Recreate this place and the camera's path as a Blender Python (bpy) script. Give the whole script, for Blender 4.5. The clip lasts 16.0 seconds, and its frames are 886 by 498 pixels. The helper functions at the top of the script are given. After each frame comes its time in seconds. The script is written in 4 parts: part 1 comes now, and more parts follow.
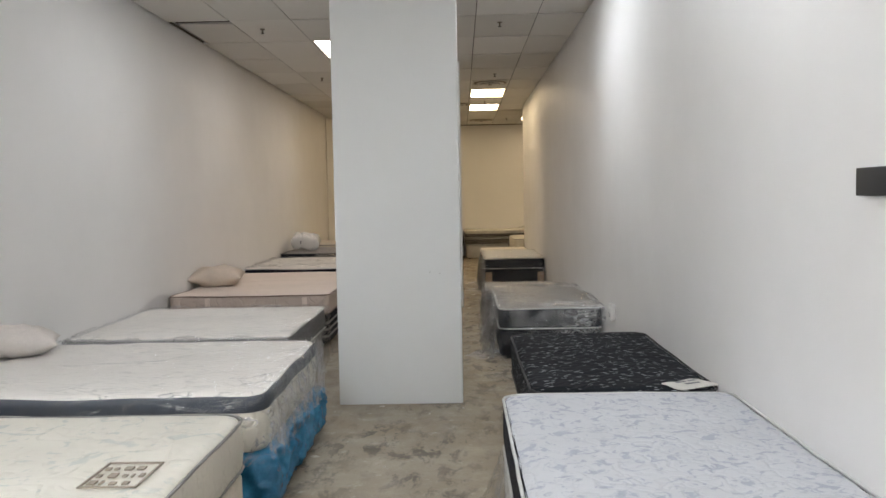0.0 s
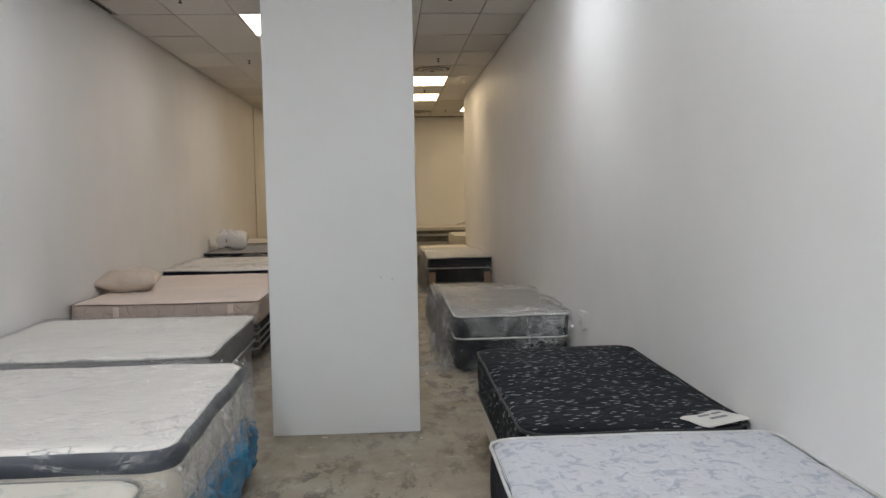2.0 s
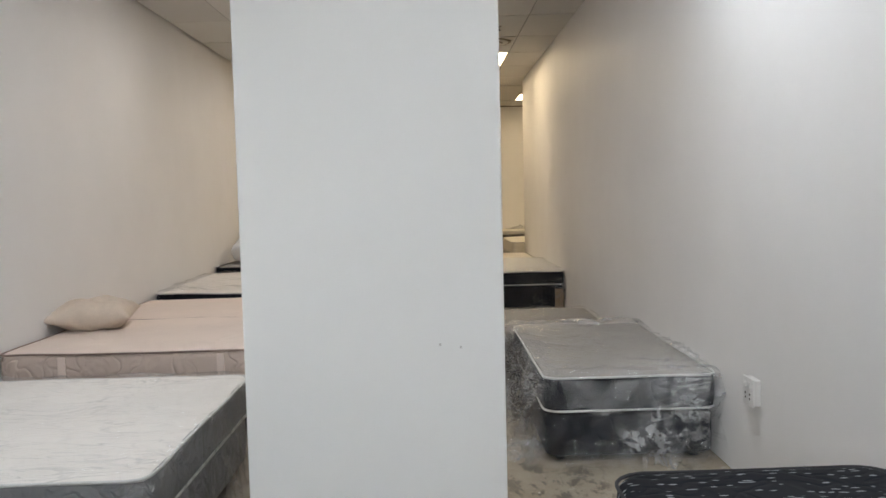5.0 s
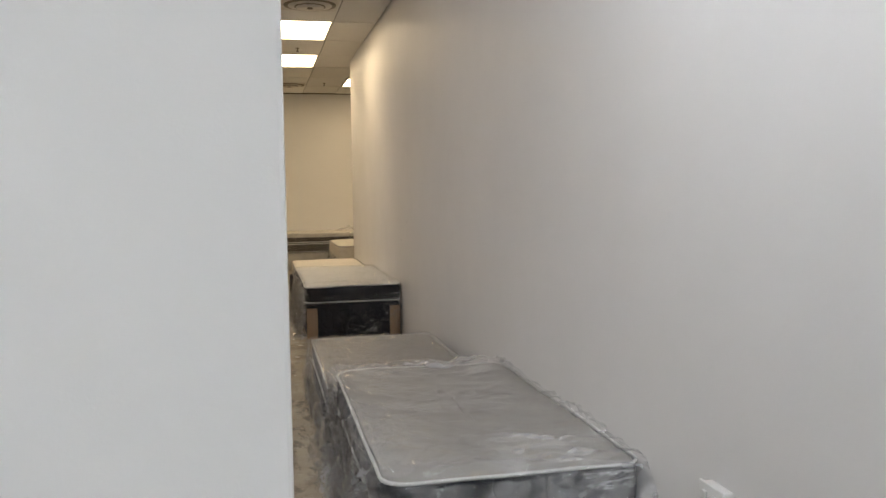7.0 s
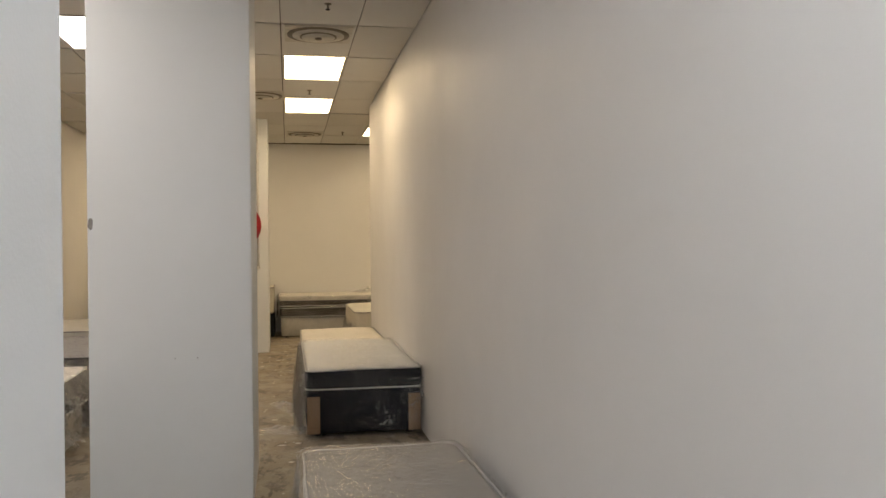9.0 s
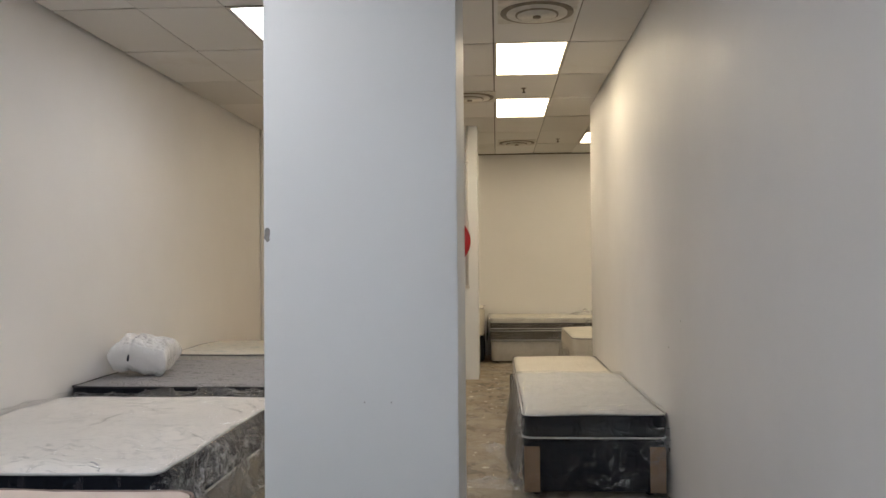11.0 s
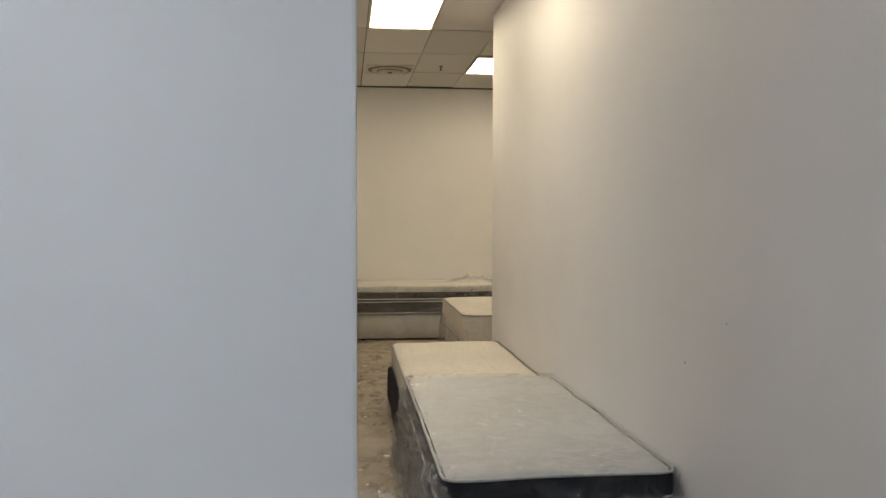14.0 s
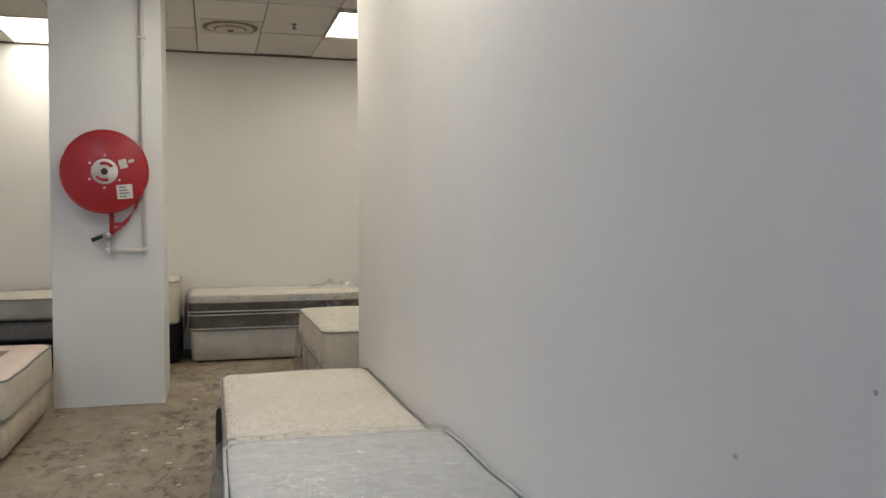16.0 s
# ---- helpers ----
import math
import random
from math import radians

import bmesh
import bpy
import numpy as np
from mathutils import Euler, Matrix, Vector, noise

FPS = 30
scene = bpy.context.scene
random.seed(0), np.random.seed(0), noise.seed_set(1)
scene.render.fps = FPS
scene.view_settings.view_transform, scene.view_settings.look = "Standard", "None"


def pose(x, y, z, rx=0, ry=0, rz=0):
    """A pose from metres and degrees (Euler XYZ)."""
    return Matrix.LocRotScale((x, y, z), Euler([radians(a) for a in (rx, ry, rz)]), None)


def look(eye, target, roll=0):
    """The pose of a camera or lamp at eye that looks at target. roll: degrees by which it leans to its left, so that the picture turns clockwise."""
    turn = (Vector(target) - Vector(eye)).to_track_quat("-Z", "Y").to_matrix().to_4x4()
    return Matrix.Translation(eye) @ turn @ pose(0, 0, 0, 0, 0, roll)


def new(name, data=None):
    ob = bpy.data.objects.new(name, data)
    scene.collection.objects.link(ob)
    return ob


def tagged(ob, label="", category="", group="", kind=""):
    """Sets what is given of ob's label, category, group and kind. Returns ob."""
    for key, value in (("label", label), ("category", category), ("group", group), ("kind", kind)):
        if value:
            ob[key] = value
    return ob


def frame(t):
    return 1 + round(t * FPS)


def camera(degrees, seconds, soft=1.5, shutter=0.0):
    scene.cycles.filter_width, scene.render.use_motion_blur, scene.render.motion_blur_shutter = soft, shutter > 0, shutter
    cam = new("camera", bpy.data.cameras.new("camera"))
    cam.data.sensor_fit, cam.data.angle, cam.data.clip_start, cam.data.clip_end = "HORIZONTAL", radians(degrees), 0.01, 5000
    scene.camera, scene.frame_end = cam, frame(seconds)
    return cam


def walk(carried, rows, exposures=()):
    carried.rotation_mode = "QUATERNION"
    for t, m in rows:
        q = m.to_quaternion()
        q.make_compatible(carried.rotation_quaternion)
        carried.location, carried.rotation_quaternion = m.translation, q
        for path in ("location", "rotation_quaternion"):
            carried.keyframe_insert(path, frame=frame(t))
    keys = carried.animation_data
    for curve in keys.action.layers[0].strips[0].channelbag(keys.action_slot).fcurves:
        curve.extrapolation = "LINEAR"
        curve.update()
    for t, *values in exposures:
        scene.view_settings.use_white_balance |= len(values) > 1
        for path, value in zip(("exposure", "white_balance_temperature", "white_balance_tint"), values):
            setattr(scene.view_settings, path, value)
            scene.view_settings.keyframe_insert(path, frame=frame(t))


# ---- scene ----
cam = camera(56.0, 16.0)
EXPOSURES = [(0.0, 0.43, 6550, 13), (0.5, 0.40, 6550, 13), (1.0, 0.27, 6500, 13), (1.5, 0.22, 6500, 13), (2.0, 0.27, 6450, 13), (2.5, 0.43, 6500, 13), (3.0, 0.48, 6400, 13), (5.5, 0.70, 6400, 13), (6.5, 0.70, 6400, 13), (7.0, 0.66, 6450, 14), (7.5, 0.70, 6050, 11), (8.0, 0.68, 6150, 11), (9.5, 0.68, 6750, 15), (10.0, 0.74, 6350, 13),
             (12.5, 0.70, 5650, 12), (13.5, 0.73, 5650, 11), (14.5, 0.72, 5750, 12), (15.0, 0.66, 5450, 12), (15.5, 0.82, 5000, 11), (16.0, 0.76, 5050, 12)]
PATH = [
    (0, (0.171, -0.123, 1.549), (0.125, 1.873, 1.426), -1.1),
    (0.5, (0.18, -0.006, 1.539), (0.162, 1.99, 1.414), -1.1),
    (1, (0.175, 0.251, 1.548), (0.148, 2.248, 1.442), -1.2),
    (1.5, (0.1, 0.516, 1.527), (0.149, 2.513, 1.424), -1.0),
    (2, (0.002, 0.828, 1.52), (0.124, 2.819, 1.386), -1.0),
    (2.5, (-0.035, 1.151, 1.519), (0.077, 3.142, 1.372), -1.2),
    (3, (-0.1, 1.494, 1.529), (-0.051, 3.489, 1.383), -1.3),
    (5.5, (-0.07, 3.569, 1.535), (-0.05, 5.565, 1.405), -1.4),
    (6, (-0.03, 4.017, 1.529), (0.006, 6.012, 1.401), -1.3),
    (6.5, (-0.022, 4.468, 1.521), (0.103, 6.46, 1.387), -1.4),
    (7, (0.124, 4.915, 1.513), (0.548, 6.864, 1.368), -0.8),
    (7.5, (0.223, 5.273, 1.536), (0.855, 7.165, 1.392), -0.9),
    (8, (0.258, 5.652, 1.56), (0.957, 7.522, 1.442), -0.7),
    (8.5, (0.344, 6.023, 1.545), (0.956, 7.926, 1.479), -0.7),
    (9, (0.402, 6.366, 1.58), (0.767, 8.332, 1.567), -0.5),
    (9.5, (0.356, 6.806, 1.55), (0.497, 8.8, 1.627), 0.2),
    (10, (0.436, 7.052, 1.562), (0.307, 9.046, 1.638), -0.4),
    (12.5, (0.161, 8.734, 1.566), (0.041, 10.729, 1.506), -0.5),
    (13, (0.125, 9.15, 1.567), (0.086, 11.148, 1.495), -0.3),
    (13.5, (0.136, 9.592, 1.581), (0.105, 11.591, 1.515), -0.3),
    (14, (0.162, 10.038, 1.569), (0.39, 12.023, 1.498), 0.1),
    (14.5, (0.243, 10.586, 1.507), (0.627, 12.548, 1.441), -0.2),
    (15, (0.346, 11.025, 1.483), (0.852, 12.958, 1.397), -0.0),
    (15.5, (0.444, 11.442, 1.475), (1.045, 13.347, 1.384), -0.3),
    (16, (0.496, 11.776, 1.47), (1.029, 13.703, 1.405), -0.1),
]
walk(cam, [(t, look(eye, target, roll)) for t, eye, target, roll in PATH], EXPOSURES)

# ---- light ----
world = bpy.data.worlds.new("world")
world.use_nodes = True
world.node_tree.nodes["Background"].inputs[0].default_value = (0.5, 0.5, 0.5, 1)
world.node_tree.nodes["Background"].inputs[1].default_value = 0.02
scene.world = world
COOL, NEUTRAL, WARM = (0.90, 0.96, 1.0), (1.0, 0.95, 0.88), (1.0, 0.79, 0.48)
COOL_POWER, DIM_POWER, MID_POWER, NEUTRAL_POWER, WARM_POWER = 36.0, 7.0, 8.0, 6.6, 7.2

# plan
XL, XR, YB, CEIL = -2.9, 1.5, 21.85, 3.435
WALL_END, Y_START, X_EAST = 17.68, -4.0, 5.5


# ---- materials ----
class Nodes:
    """A small hand for building node materials."""

    def __init__(self, name):
        self.mat = bpy.data.materials.new(name)
        self.mat.use_nodes = True
        self.tree = self.mat.node_tree
        self.bsdf = self.tree.nodes["Principled BSDF"]
        self.out = self.tree.nodes["Material Output"]
        self.coord = self.tree.nodes.new("ShaderNodeTexCoord").outputs["Object"]

    def add(self, kind, **values):
        node = self.tree.nodes.new(kind)
        for key, value in values.items():
            node.inputs[key.replace("_", " ")].default_value = value
        return node

    def link(self, a, b):
        self.tree.links.new(a, b)

    def mapped(self, scale=(1, 1, 1), turn=0.0):
        node = self.tree.nodes.new("ShaderNodeMapping")
        node.inputs["Scale"].default_value = scale
        node.inputs["Rotation"].default_value = (0, 0, turn)
        self.link(self.coord, node.inputs["Vector"])
        return node.outputs[0]

    def noise(self, scale, detail=3.0, rough=0.55, vector=None, distortion=0.0):
        node = self.add("ShaderNodeTexNoise", Scale=scale, Detail=detail, Roughness=rough, Distortion=distortion)
        self.link(vector or self.coord, node.inputs["Vector"])
        return node.outputs["Fac"]

    def ramp(self, value, a, b, lo=0.0, hi=1.0):
        node = self.add("ShaderNodeMapRange", From_Min=a, From_Max=b, To_Min=lo, To_Max=hi)
        self.link(value, node.inputs["Value"])
        return node.outputs[0]

    def maths(self, op, a, b=0.0):
        node = self.tree.nodes.new("ShaderNodeMath")
        node.operation = op
        for k, v in enumerate((a, b)):
            if isinstance(v, (int, float)):
                node.inputs[k].default_value = v
            else:
                self.link(v, node.inputs[k])
        return node.outputs[0]

    def mix(self, fac, a, b):
        node = self.tree.nodes.new("ShaderNodeMix")
        node.data_type = "RGBA"
        for k, v in ((0, fac), (6, a), (7, b)):
            if isinstance(v, tuple):
                node.inputs[k].default_value = (*v, 1)
            elif isinstance(v, (int, float)):
                node.inputs[k].default_value = v
            else:
                self.link(v, node.inputs[k])
        return node.outputs[2]

    def bump(self, height, strength, distance):
        node = self.add("ShaderNodeBump", Strength=strength, Distance=distance)
        self.link(height, node.inputs["Height"])
        self.link(node.outputs[0], self.bsdf.inputs["Normal"])

    def colour(self, c):
        self.link(c, self.bsdf.inputs["Base Color"])

    def rough(self, r):
        if isinstance(r, (int, float)):
            self.bsdf.inputs["Roughness"].default_value = r
        else:
            self.link(r, self.bsdf.inputs["Roughness"])


def shade(c, k):
    return tuple(v * k for v in c)


def plain(name, c, rough=0.6, vary=0.12, scale=9.0, bump=0.15, metal=0.0):
    n = Nodes(name)
    f = n.mix(n.ramp(n.noise(scale, 5), 0.3, 0.7), shade(c, 1 - vary), shade(c, 1 + vary * 0.4))
    n.colour(n.mix(n.ramp(n.noise(scale * 11, 2), 0.35, 0.65, 0, 0.35), f, shade(c, 1 - vary)))
    n.rough(rough)
    n.bsdf.inputs["Metallic"].default_value = metal
    if bump:
        n.bump(n.noise(scale * 14, 3), bump, 0.003)
    return n.mat


def wall_paint(name, c):
    n = Nodes(name)
    big = n.ramp(n.noise(0.7, 4), 0.35, 0.65)
    c1 = n.mix(big, shade(c, 0.955), c)
    scuffs = n.ramp(n.noise(6.0, 8, 0.7, n.mapped((1, 1, 0.5))), 0.70, 0.78, 0, 0.35)
    c2 = n.mix(scuffs, c1, shade(c, 0.72))
    n.colour(c2)
    n.rough(n.ramp(n.noise(3.0, 3), 0.3, 0.7, 0.42, 0.58))
    h = n.maths("ADD", n.noise(160, 2), n.maths("MULTIPLY", n.noise(2.2, 3), 5.0))
    n.bump(h, 0.10, 0.003)
    return n.mat


def concrete():
    n = Nodes("worn_concrete")
    base = n.mix(n.ramp(n.noise(0.8, 5, 0.6), 0.34, 0.66), (0.25, 0.20, 0.135), (0.39, 0.34, 0.265))
    base = n.mix(n.ramp(n.noise(5.0, 9, 0.72, n.mapped((1.4, 0.7, 1))), 0.36, 0.64, 0, 0.8), base, (0.33, 0.28, 0.21))
    scraped = n.noise(5.0, 12, 0.72, n.mapped((1.6, 0.75, 1), 0.2), 0.3)
    where = n.ramp(n.noise(1.1, 4, 0.6, n.mapped((1.5, 0.7, 1))), 0.42, 0.56, 0.2, 1.0)
    c = n.mix(n.maths("MULTIPLY", n.ramp(scraped, 0.50, 0.57), where), base, (0.14, 0.12, 0.095))
    c = n.mix(n.ramp(n.noise(8, 12, 0.76), 0.57, 0.66, 0, 0.6), c, (0.56, 0.52, 0.45))
    c = n.mix(n.ramp(n.noise(60, 4, 0.7), 0.60, 0.70, 0, 0.6), c, (0.11, 0.09, 0.07))
    n.colour(c)
    n.rough(n.ramp(n.noise(2.5, 6, 0.65), 0.38, 0.62, 0.36, 0.75))
    n.bump(n.maths("ADD", scraped, n.maths("MULTIPLY", n.noise(90, 3), 0.3)), 0.55, 0.006)
    return n.mat


def ceiling_board():
    n = Nodes("ceiling_board")
    isl = n.tree.nodes.new("ShaderNodeNewGeometry").outputs["Random Per Island"]
    c = n.mix(isl, (0.59, 0.57, 0.53), (0.69, 0.67, 0.63))
    c = n.mix(n.ramp(n.noise(1.1, 6, 0.65), 0.60, 0.74, 0, 0.35), c, (0.50, 0.44, 0.35))
    n.colour(c)
    n.rough(0.85)
    n.bump(n.noise(220, 2), 0.3, 0.002)
    return n.mat


def lamp_glow(name, c, power):
    n = Nodes(name)
    n.bsdf.inputs["Base Color"].default_value = (0.8, 0.8, 0.8, 1)
    n.bsdf.inputs["Emission Color"].default_value = (*c, 1)
    n.bsdf.inputs["Emission Strength"].default_value = power
    return n.mat


def plastic_wrap(name="clear_plastic_wrap", haze=0.008, tint=(0.86, 0.87, 0.88), thin=17.0, turn=0.4, crease_white=0.35):
    """Thin crumpled polythene: clear and glossy, with whitened creases that also paint in glints."""
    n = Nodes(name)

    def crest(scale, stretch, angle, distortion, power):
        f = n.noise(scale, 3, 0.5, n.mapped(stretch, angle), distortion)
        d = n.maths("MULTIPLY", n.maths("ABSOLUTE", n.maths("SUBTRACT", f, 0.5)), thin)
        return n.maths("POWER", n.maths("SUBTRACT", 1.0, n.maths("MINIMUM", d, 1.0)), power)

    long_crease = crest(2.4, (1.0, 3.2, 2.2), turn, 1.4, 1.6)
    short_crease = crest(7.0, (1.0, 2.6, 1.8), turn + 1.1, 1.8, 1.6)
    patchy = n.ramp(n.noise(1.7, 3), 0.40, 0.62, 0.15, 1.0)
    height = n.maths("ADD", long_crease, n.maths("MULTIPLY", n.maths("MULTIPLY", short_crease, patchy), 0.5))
    # milky white on the crests: whitened film plus glints put into the colour
    crease_glints = n.maths("MULTIPLY", n.maths("POWER", n.maths("MINIMUM", height, 1.0), 2.5), n.maths("MULTIPLY", patchy, crease_white))
    milky = n.maths("ADD", crease_glints, n.maths("MULTIPLY", n.ramp(n.noise(4.5, 4, 0.6), 0.42, 0.60, 0.3, 2.2), haze))
    n.bsdf.inputs["Base Color"].default_value = (*tint, 1)
    n.rough(0.22)
    clear = n.tree.nodes.new("ShaderNodeBsdfTransparent")
    gloss = n.add("ShaderNodeBsdfGlossy", Roughness=0.07)
    bump = n.add("ShaderNodeBump", Strength=1.0, Distance=0.02)
    billow = n.noise(8.0, 2, 0.5, n.mapped((1.0, 1.9, 1.5), turn), 1.6)
    n.link(n.maths("ADD", billow, n.maths("MULTIPLY", height, 0.05)), bump.inputs["Height"])
    n.link(bump.outputs[0], gloss.inputs["Normal"])
    fres = n.add("ShaderNodeFresnel", IOR=1.3)
    m1, m2 = n.tree.nodes.new("ShaderNodeMixShader"), n.tree.nodes.new("ShaderNodeMixShader")
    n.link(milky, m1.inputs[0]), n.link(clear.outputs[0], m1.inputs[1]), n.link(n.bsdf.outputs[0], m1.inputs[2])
    n.link(n.maths("MINIMUM", n.maths("MULTIPLY", fres.outputs[0], 1.3), 0.17), m2.inputs[0])
    n.link(m1.outputs[0], m2.inputs[1]), n.link(gloss.outputs[0], m2.inputs[2])
    n.link(m2.outputs[0], n.out.inputs["Surface"])
    return n.mat


def ticking(name, c, motif=None, amount=0.5, quilt=0.11, vine=0.0, relief=0.7, bloom=0.57, size=9.0):
    """Quilted mattress cloth: a woven colour, faint flowers or vines, and quilting seams."""
    n = Nodes(name)
    col = n.mix(n.ramp(n.noise(1.8, 4), 0.35, 0.65), shade(c, 0.93), c)
    if motif:
        flowers = n.ramp(n.noise(size, 3, 0.6, None, 1.2), bloom, bloom + 0.08, 0, amount)
        col = n.mix(flowers, col, motif)
    seam = n.maths("ABSOLUTE", n.maths("SUBTRACT", n.noise(1.0 / quilt * 0.7, 1.0, 0.35, None, 0.7), 0.5))
    if vine:
        col = n.mix(n.ramp(seam, 0.0, 0.016, vine, 0), col, motif)
    n.colour(col)
    n.rough(0.75)
    n.bsdf.inputs["Specular IOR Level"].default_value = 0.15
    puff = n.maths("MINIMUM", n.maths("MULTIPLY", seam, 6.0), 0.6)
    n.bump(n.maths("ADD", puff, n.maths("MULTIPLY", n.noise(260, 2), 0.05)), relief, 0.02)
    return n.mat


def dashed_cloth():
    """Charcoal ticking woven with short wavy pale dashes."""
    n = Nodes("charcoal_dashed_cloth")
    col = n.mix(n.ramp(n.noise(2.0, 4), 0.3, 0.7), (0.007, 0.008, 0.011), (0.016, 0.018, 0.022))
    for turn, scale in ((0.15, (12.0, 38.0, 20.0)), (-0.45, (13.0, 42.0, 21.0))):
        v = n.add("ShaderNodeTexVoronoi", Scale=1.0, Randomness=0.75)
        bent = n.tree.nodes.new("ShaderNodeVectorMath")
        bent.operation = "ADD"
        w = n.add("ShaderNodeTexNoise", Scale=14.0, Detail=1.0)
        n.link(n.coord, w.inputs["Vector"])
        k = n.tree.nodes.new("ShaderNodeVectorMath")
        k.operation = "SCALE"
        k.inputs["Scale"].default_value = 0.5
        n.link(w.outputs["Color"], k.inputs[0])
        n.link(n.mapped(scale, turn), bent.inputs[0])
        n.link(k.outputs[0], bent.inputs[1])
        n.link(bent.outputs[0], v.inputs["Vector"])
        col = n.mix(n.ramp(v.outputs["Distance"], 0.16, 0.22, 0.8, 0), col, (0.42, 0.44, 0.46))
    n.colour(col)
    n.rough(0.8)
    n.bsdf.inputs["Specular IOR Level"].default_value = 0.15
    seam = n.maths("ABSOLUTE", n.maths("SUBTRACT", n.noise(4.5, 1.5, 0.4, None, 1.5), 0.5))
    n.bump(n.maths("MINIMUM", n.maths("MULTIPLY", seam, 6.0), 0.6), 0.5, 0.014)
    return n.mat


PAINT = wall_paint("white_wall_paint", (0.80, 0.785, 0.77))
COLUMN_PAINT = wall_paint("white_column_paint", (0.78, 0.79, 0.785))
CONCRETE, BOARD = concrete(), ceiling_board()
# near-black colour paints the shade seen through gaps between ceiling boards
VOID = plain("ceiling_void_shade", (0.06, 0.05, 0.04), 0.9, 0.2, 4, 0)
GRID_AND_GAP = plain("aged_bar_and_gap_shade", (0.16, 0.14, 0.11), 0.6, 0.25, 6, 0)
DARK_FITTING = plain("dark_fitting_paint", (0.24, 0.20, 0.145), 0.7, 0.35, 14, 0.1)
VENT_WHITE = plain("vent_white_paint", (0.62, 0.58, 0.50), 0.6, 0.25, 12, 0.1)
GLOW_MID = lamp_glow("mid_cool_diffuser", COOL, MID_POWER)
# next two belong to unseen lamps added towards the front
GLOW_FILL = lamp_glow("unseen_cool_fill", COOL, COOL_POWER)
GLOW_DIM_UNSEEN = lamp_glow("unseen_dim_cool", COOL, DIM_POWER)
GLOW_NEUTRAL = lamp_glow("neutral_diffuser", NEUTRAL, NEUTRAL_POWER)
GLOW_WARM = lamp_glow("warm_diffuser", WARM, WARM_POWER)
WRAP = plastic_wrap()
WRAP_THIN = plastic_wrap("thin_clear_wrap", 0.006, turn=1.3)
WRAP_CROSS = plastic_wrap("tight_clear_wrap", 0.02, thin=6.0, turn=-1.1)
WRAP_MILKY = plastic_wrap("milky_plastic_wrap", 0.10, thin=9.0, turn=0.9, crease_white=0.4)
BLUE_WRAP = plain("blue_plastic_sheet", (0.035, 0.23, 0.43), 0.22, 0.45, 8, 0.5)
CREAM = ticking("cream_floral_cloth", (0.66, 0.63, 0.56), (0.44, 0.47, 0.45), 0.6, 0.11, 0.0, 0.35)
CREAM_SIDE = ticking("cream_side_cloth", (0.62, 0.58, 0.50), (0.48, 0.45, 0.39), 0.25, 0.07, 0.0, 0.3)
LILAC = ticking("white_lilac_floral_cloth", (0.57, 0.58, 0.605), (0.35, 0.375, 0.45), 0.75, 0.06, 0.3, 0.3, 0.54, 15.0)
WHITE = ticking("white_cloth", (0.82, 0.785, 0.74), (0.74, 0.70, 0.65), 0.2, 0.2, 0.0, 0.08)
PINK = ticking("pale_pink_cloth", (0.78, 0.66, 0.58), (0.70, 0.57, 0.49), 0.2, 0.2, 0.0, 0.3)
PINK_SIDE = ticking("dusty_pink_side_cloth", (0.60, 0.49, 0.42), (0.5, 0.38, 0.32), 0.3, 0.09, 0.0, 0.5)
# the cover's greyish haze and soft blotches are painted into this white cloth
HAZED_WHITE = ticking("white_cloth_with_film_haze", (0.60, 0.605, 0.60), (0.50, 0.51, 0.52), 0.7, 0.12, 0.0, 0.15, 0.48)
IVORY = ticking("ivory_quilted_cloth", (0.78, 0.735, 0.65), (0.60, 0.54, 0.44), 0.4, 0.05, 0.4, 0.8, 0.57, 16.0)
GREY = ticking("grey_patterned_cloth", (0.34, 0.33, 0.33), (0.12, 0.12, 0.12), 0.55, 0.06, 0.3)
GREY_SIDE = ticking("mid_grey_side_cloth", (0.22, 0.22, 0.225), (0.12, 0.12, 0.12), 0.5, 0.06)
TAUPE = ticking("grey_brown_cloth", (0.34, 0.325, 0.30), (0.42, 0.37, 0.3), 0.4, 0.16, 0.0, 0.12)
DASHED = dashed_cloth()
BLACK = ticking("black_side_cloth", (0.008, 0.009, 0.014), (0.02, 0.024, 0.034), 0.4, 0.08, 0.0, 0.4)
NAVY_BAND = plain("slate_border_cloth", (0.05, 0.06, 0.08), 0.6, 0.3, 20, 0.3)
PIPING_WHITE = plain("white_piping", (0.62, 0.62, 0.60), 0.6, 0.15, 25, 0.2)
PIPING_DARK = plain("dark_piping", (0.02, 0.02, 0.024), 0.6, 0.2, 25, 0.2)
PIPING_GREY = plain("grey_piping", (0.28, 0.27, 0.25), 0.6, 0.2, 25, 0.2)
PIPING_ROSE = plain("rose_brown_piping", (0.30, 0.22, 0.18), 0.6, 0.2, 25, 0.2)
CARD = plain("brown_cardboard", (0.36, 0.24, 0.15), 0.8, 0.18, 12, 0.2)
CREAM_BOARD = plain("cream_base_cloth", (0.60, 0.54, 0.44), 0.75, 0.18, 7, 0.3)
PALE_BASE = plain("pale_grey_base_cloth", (0.55, 0.53, 0.49), 0.7, 0.2, 6, 0.3)
STRIPED = plain("dark_striped_side_cloth", (0.07, 0.06, 0.05), 0.7, 0.4, 10, 0.3)
FOOT = plain("black_foot", (0.015, 0.015, 0.015), 0.5, 0.1, 20, 0)
LINEN = plain("unbleached_pillow_cloth", (0.66, 0.56, 0.46), 0.85, 0.14, 6, 0.4)
GREY_LINEN = plain("greyish_pillow_cloth", (0.62, 0.57, 0.53), 0.85, 0.14, 6, 0.4)
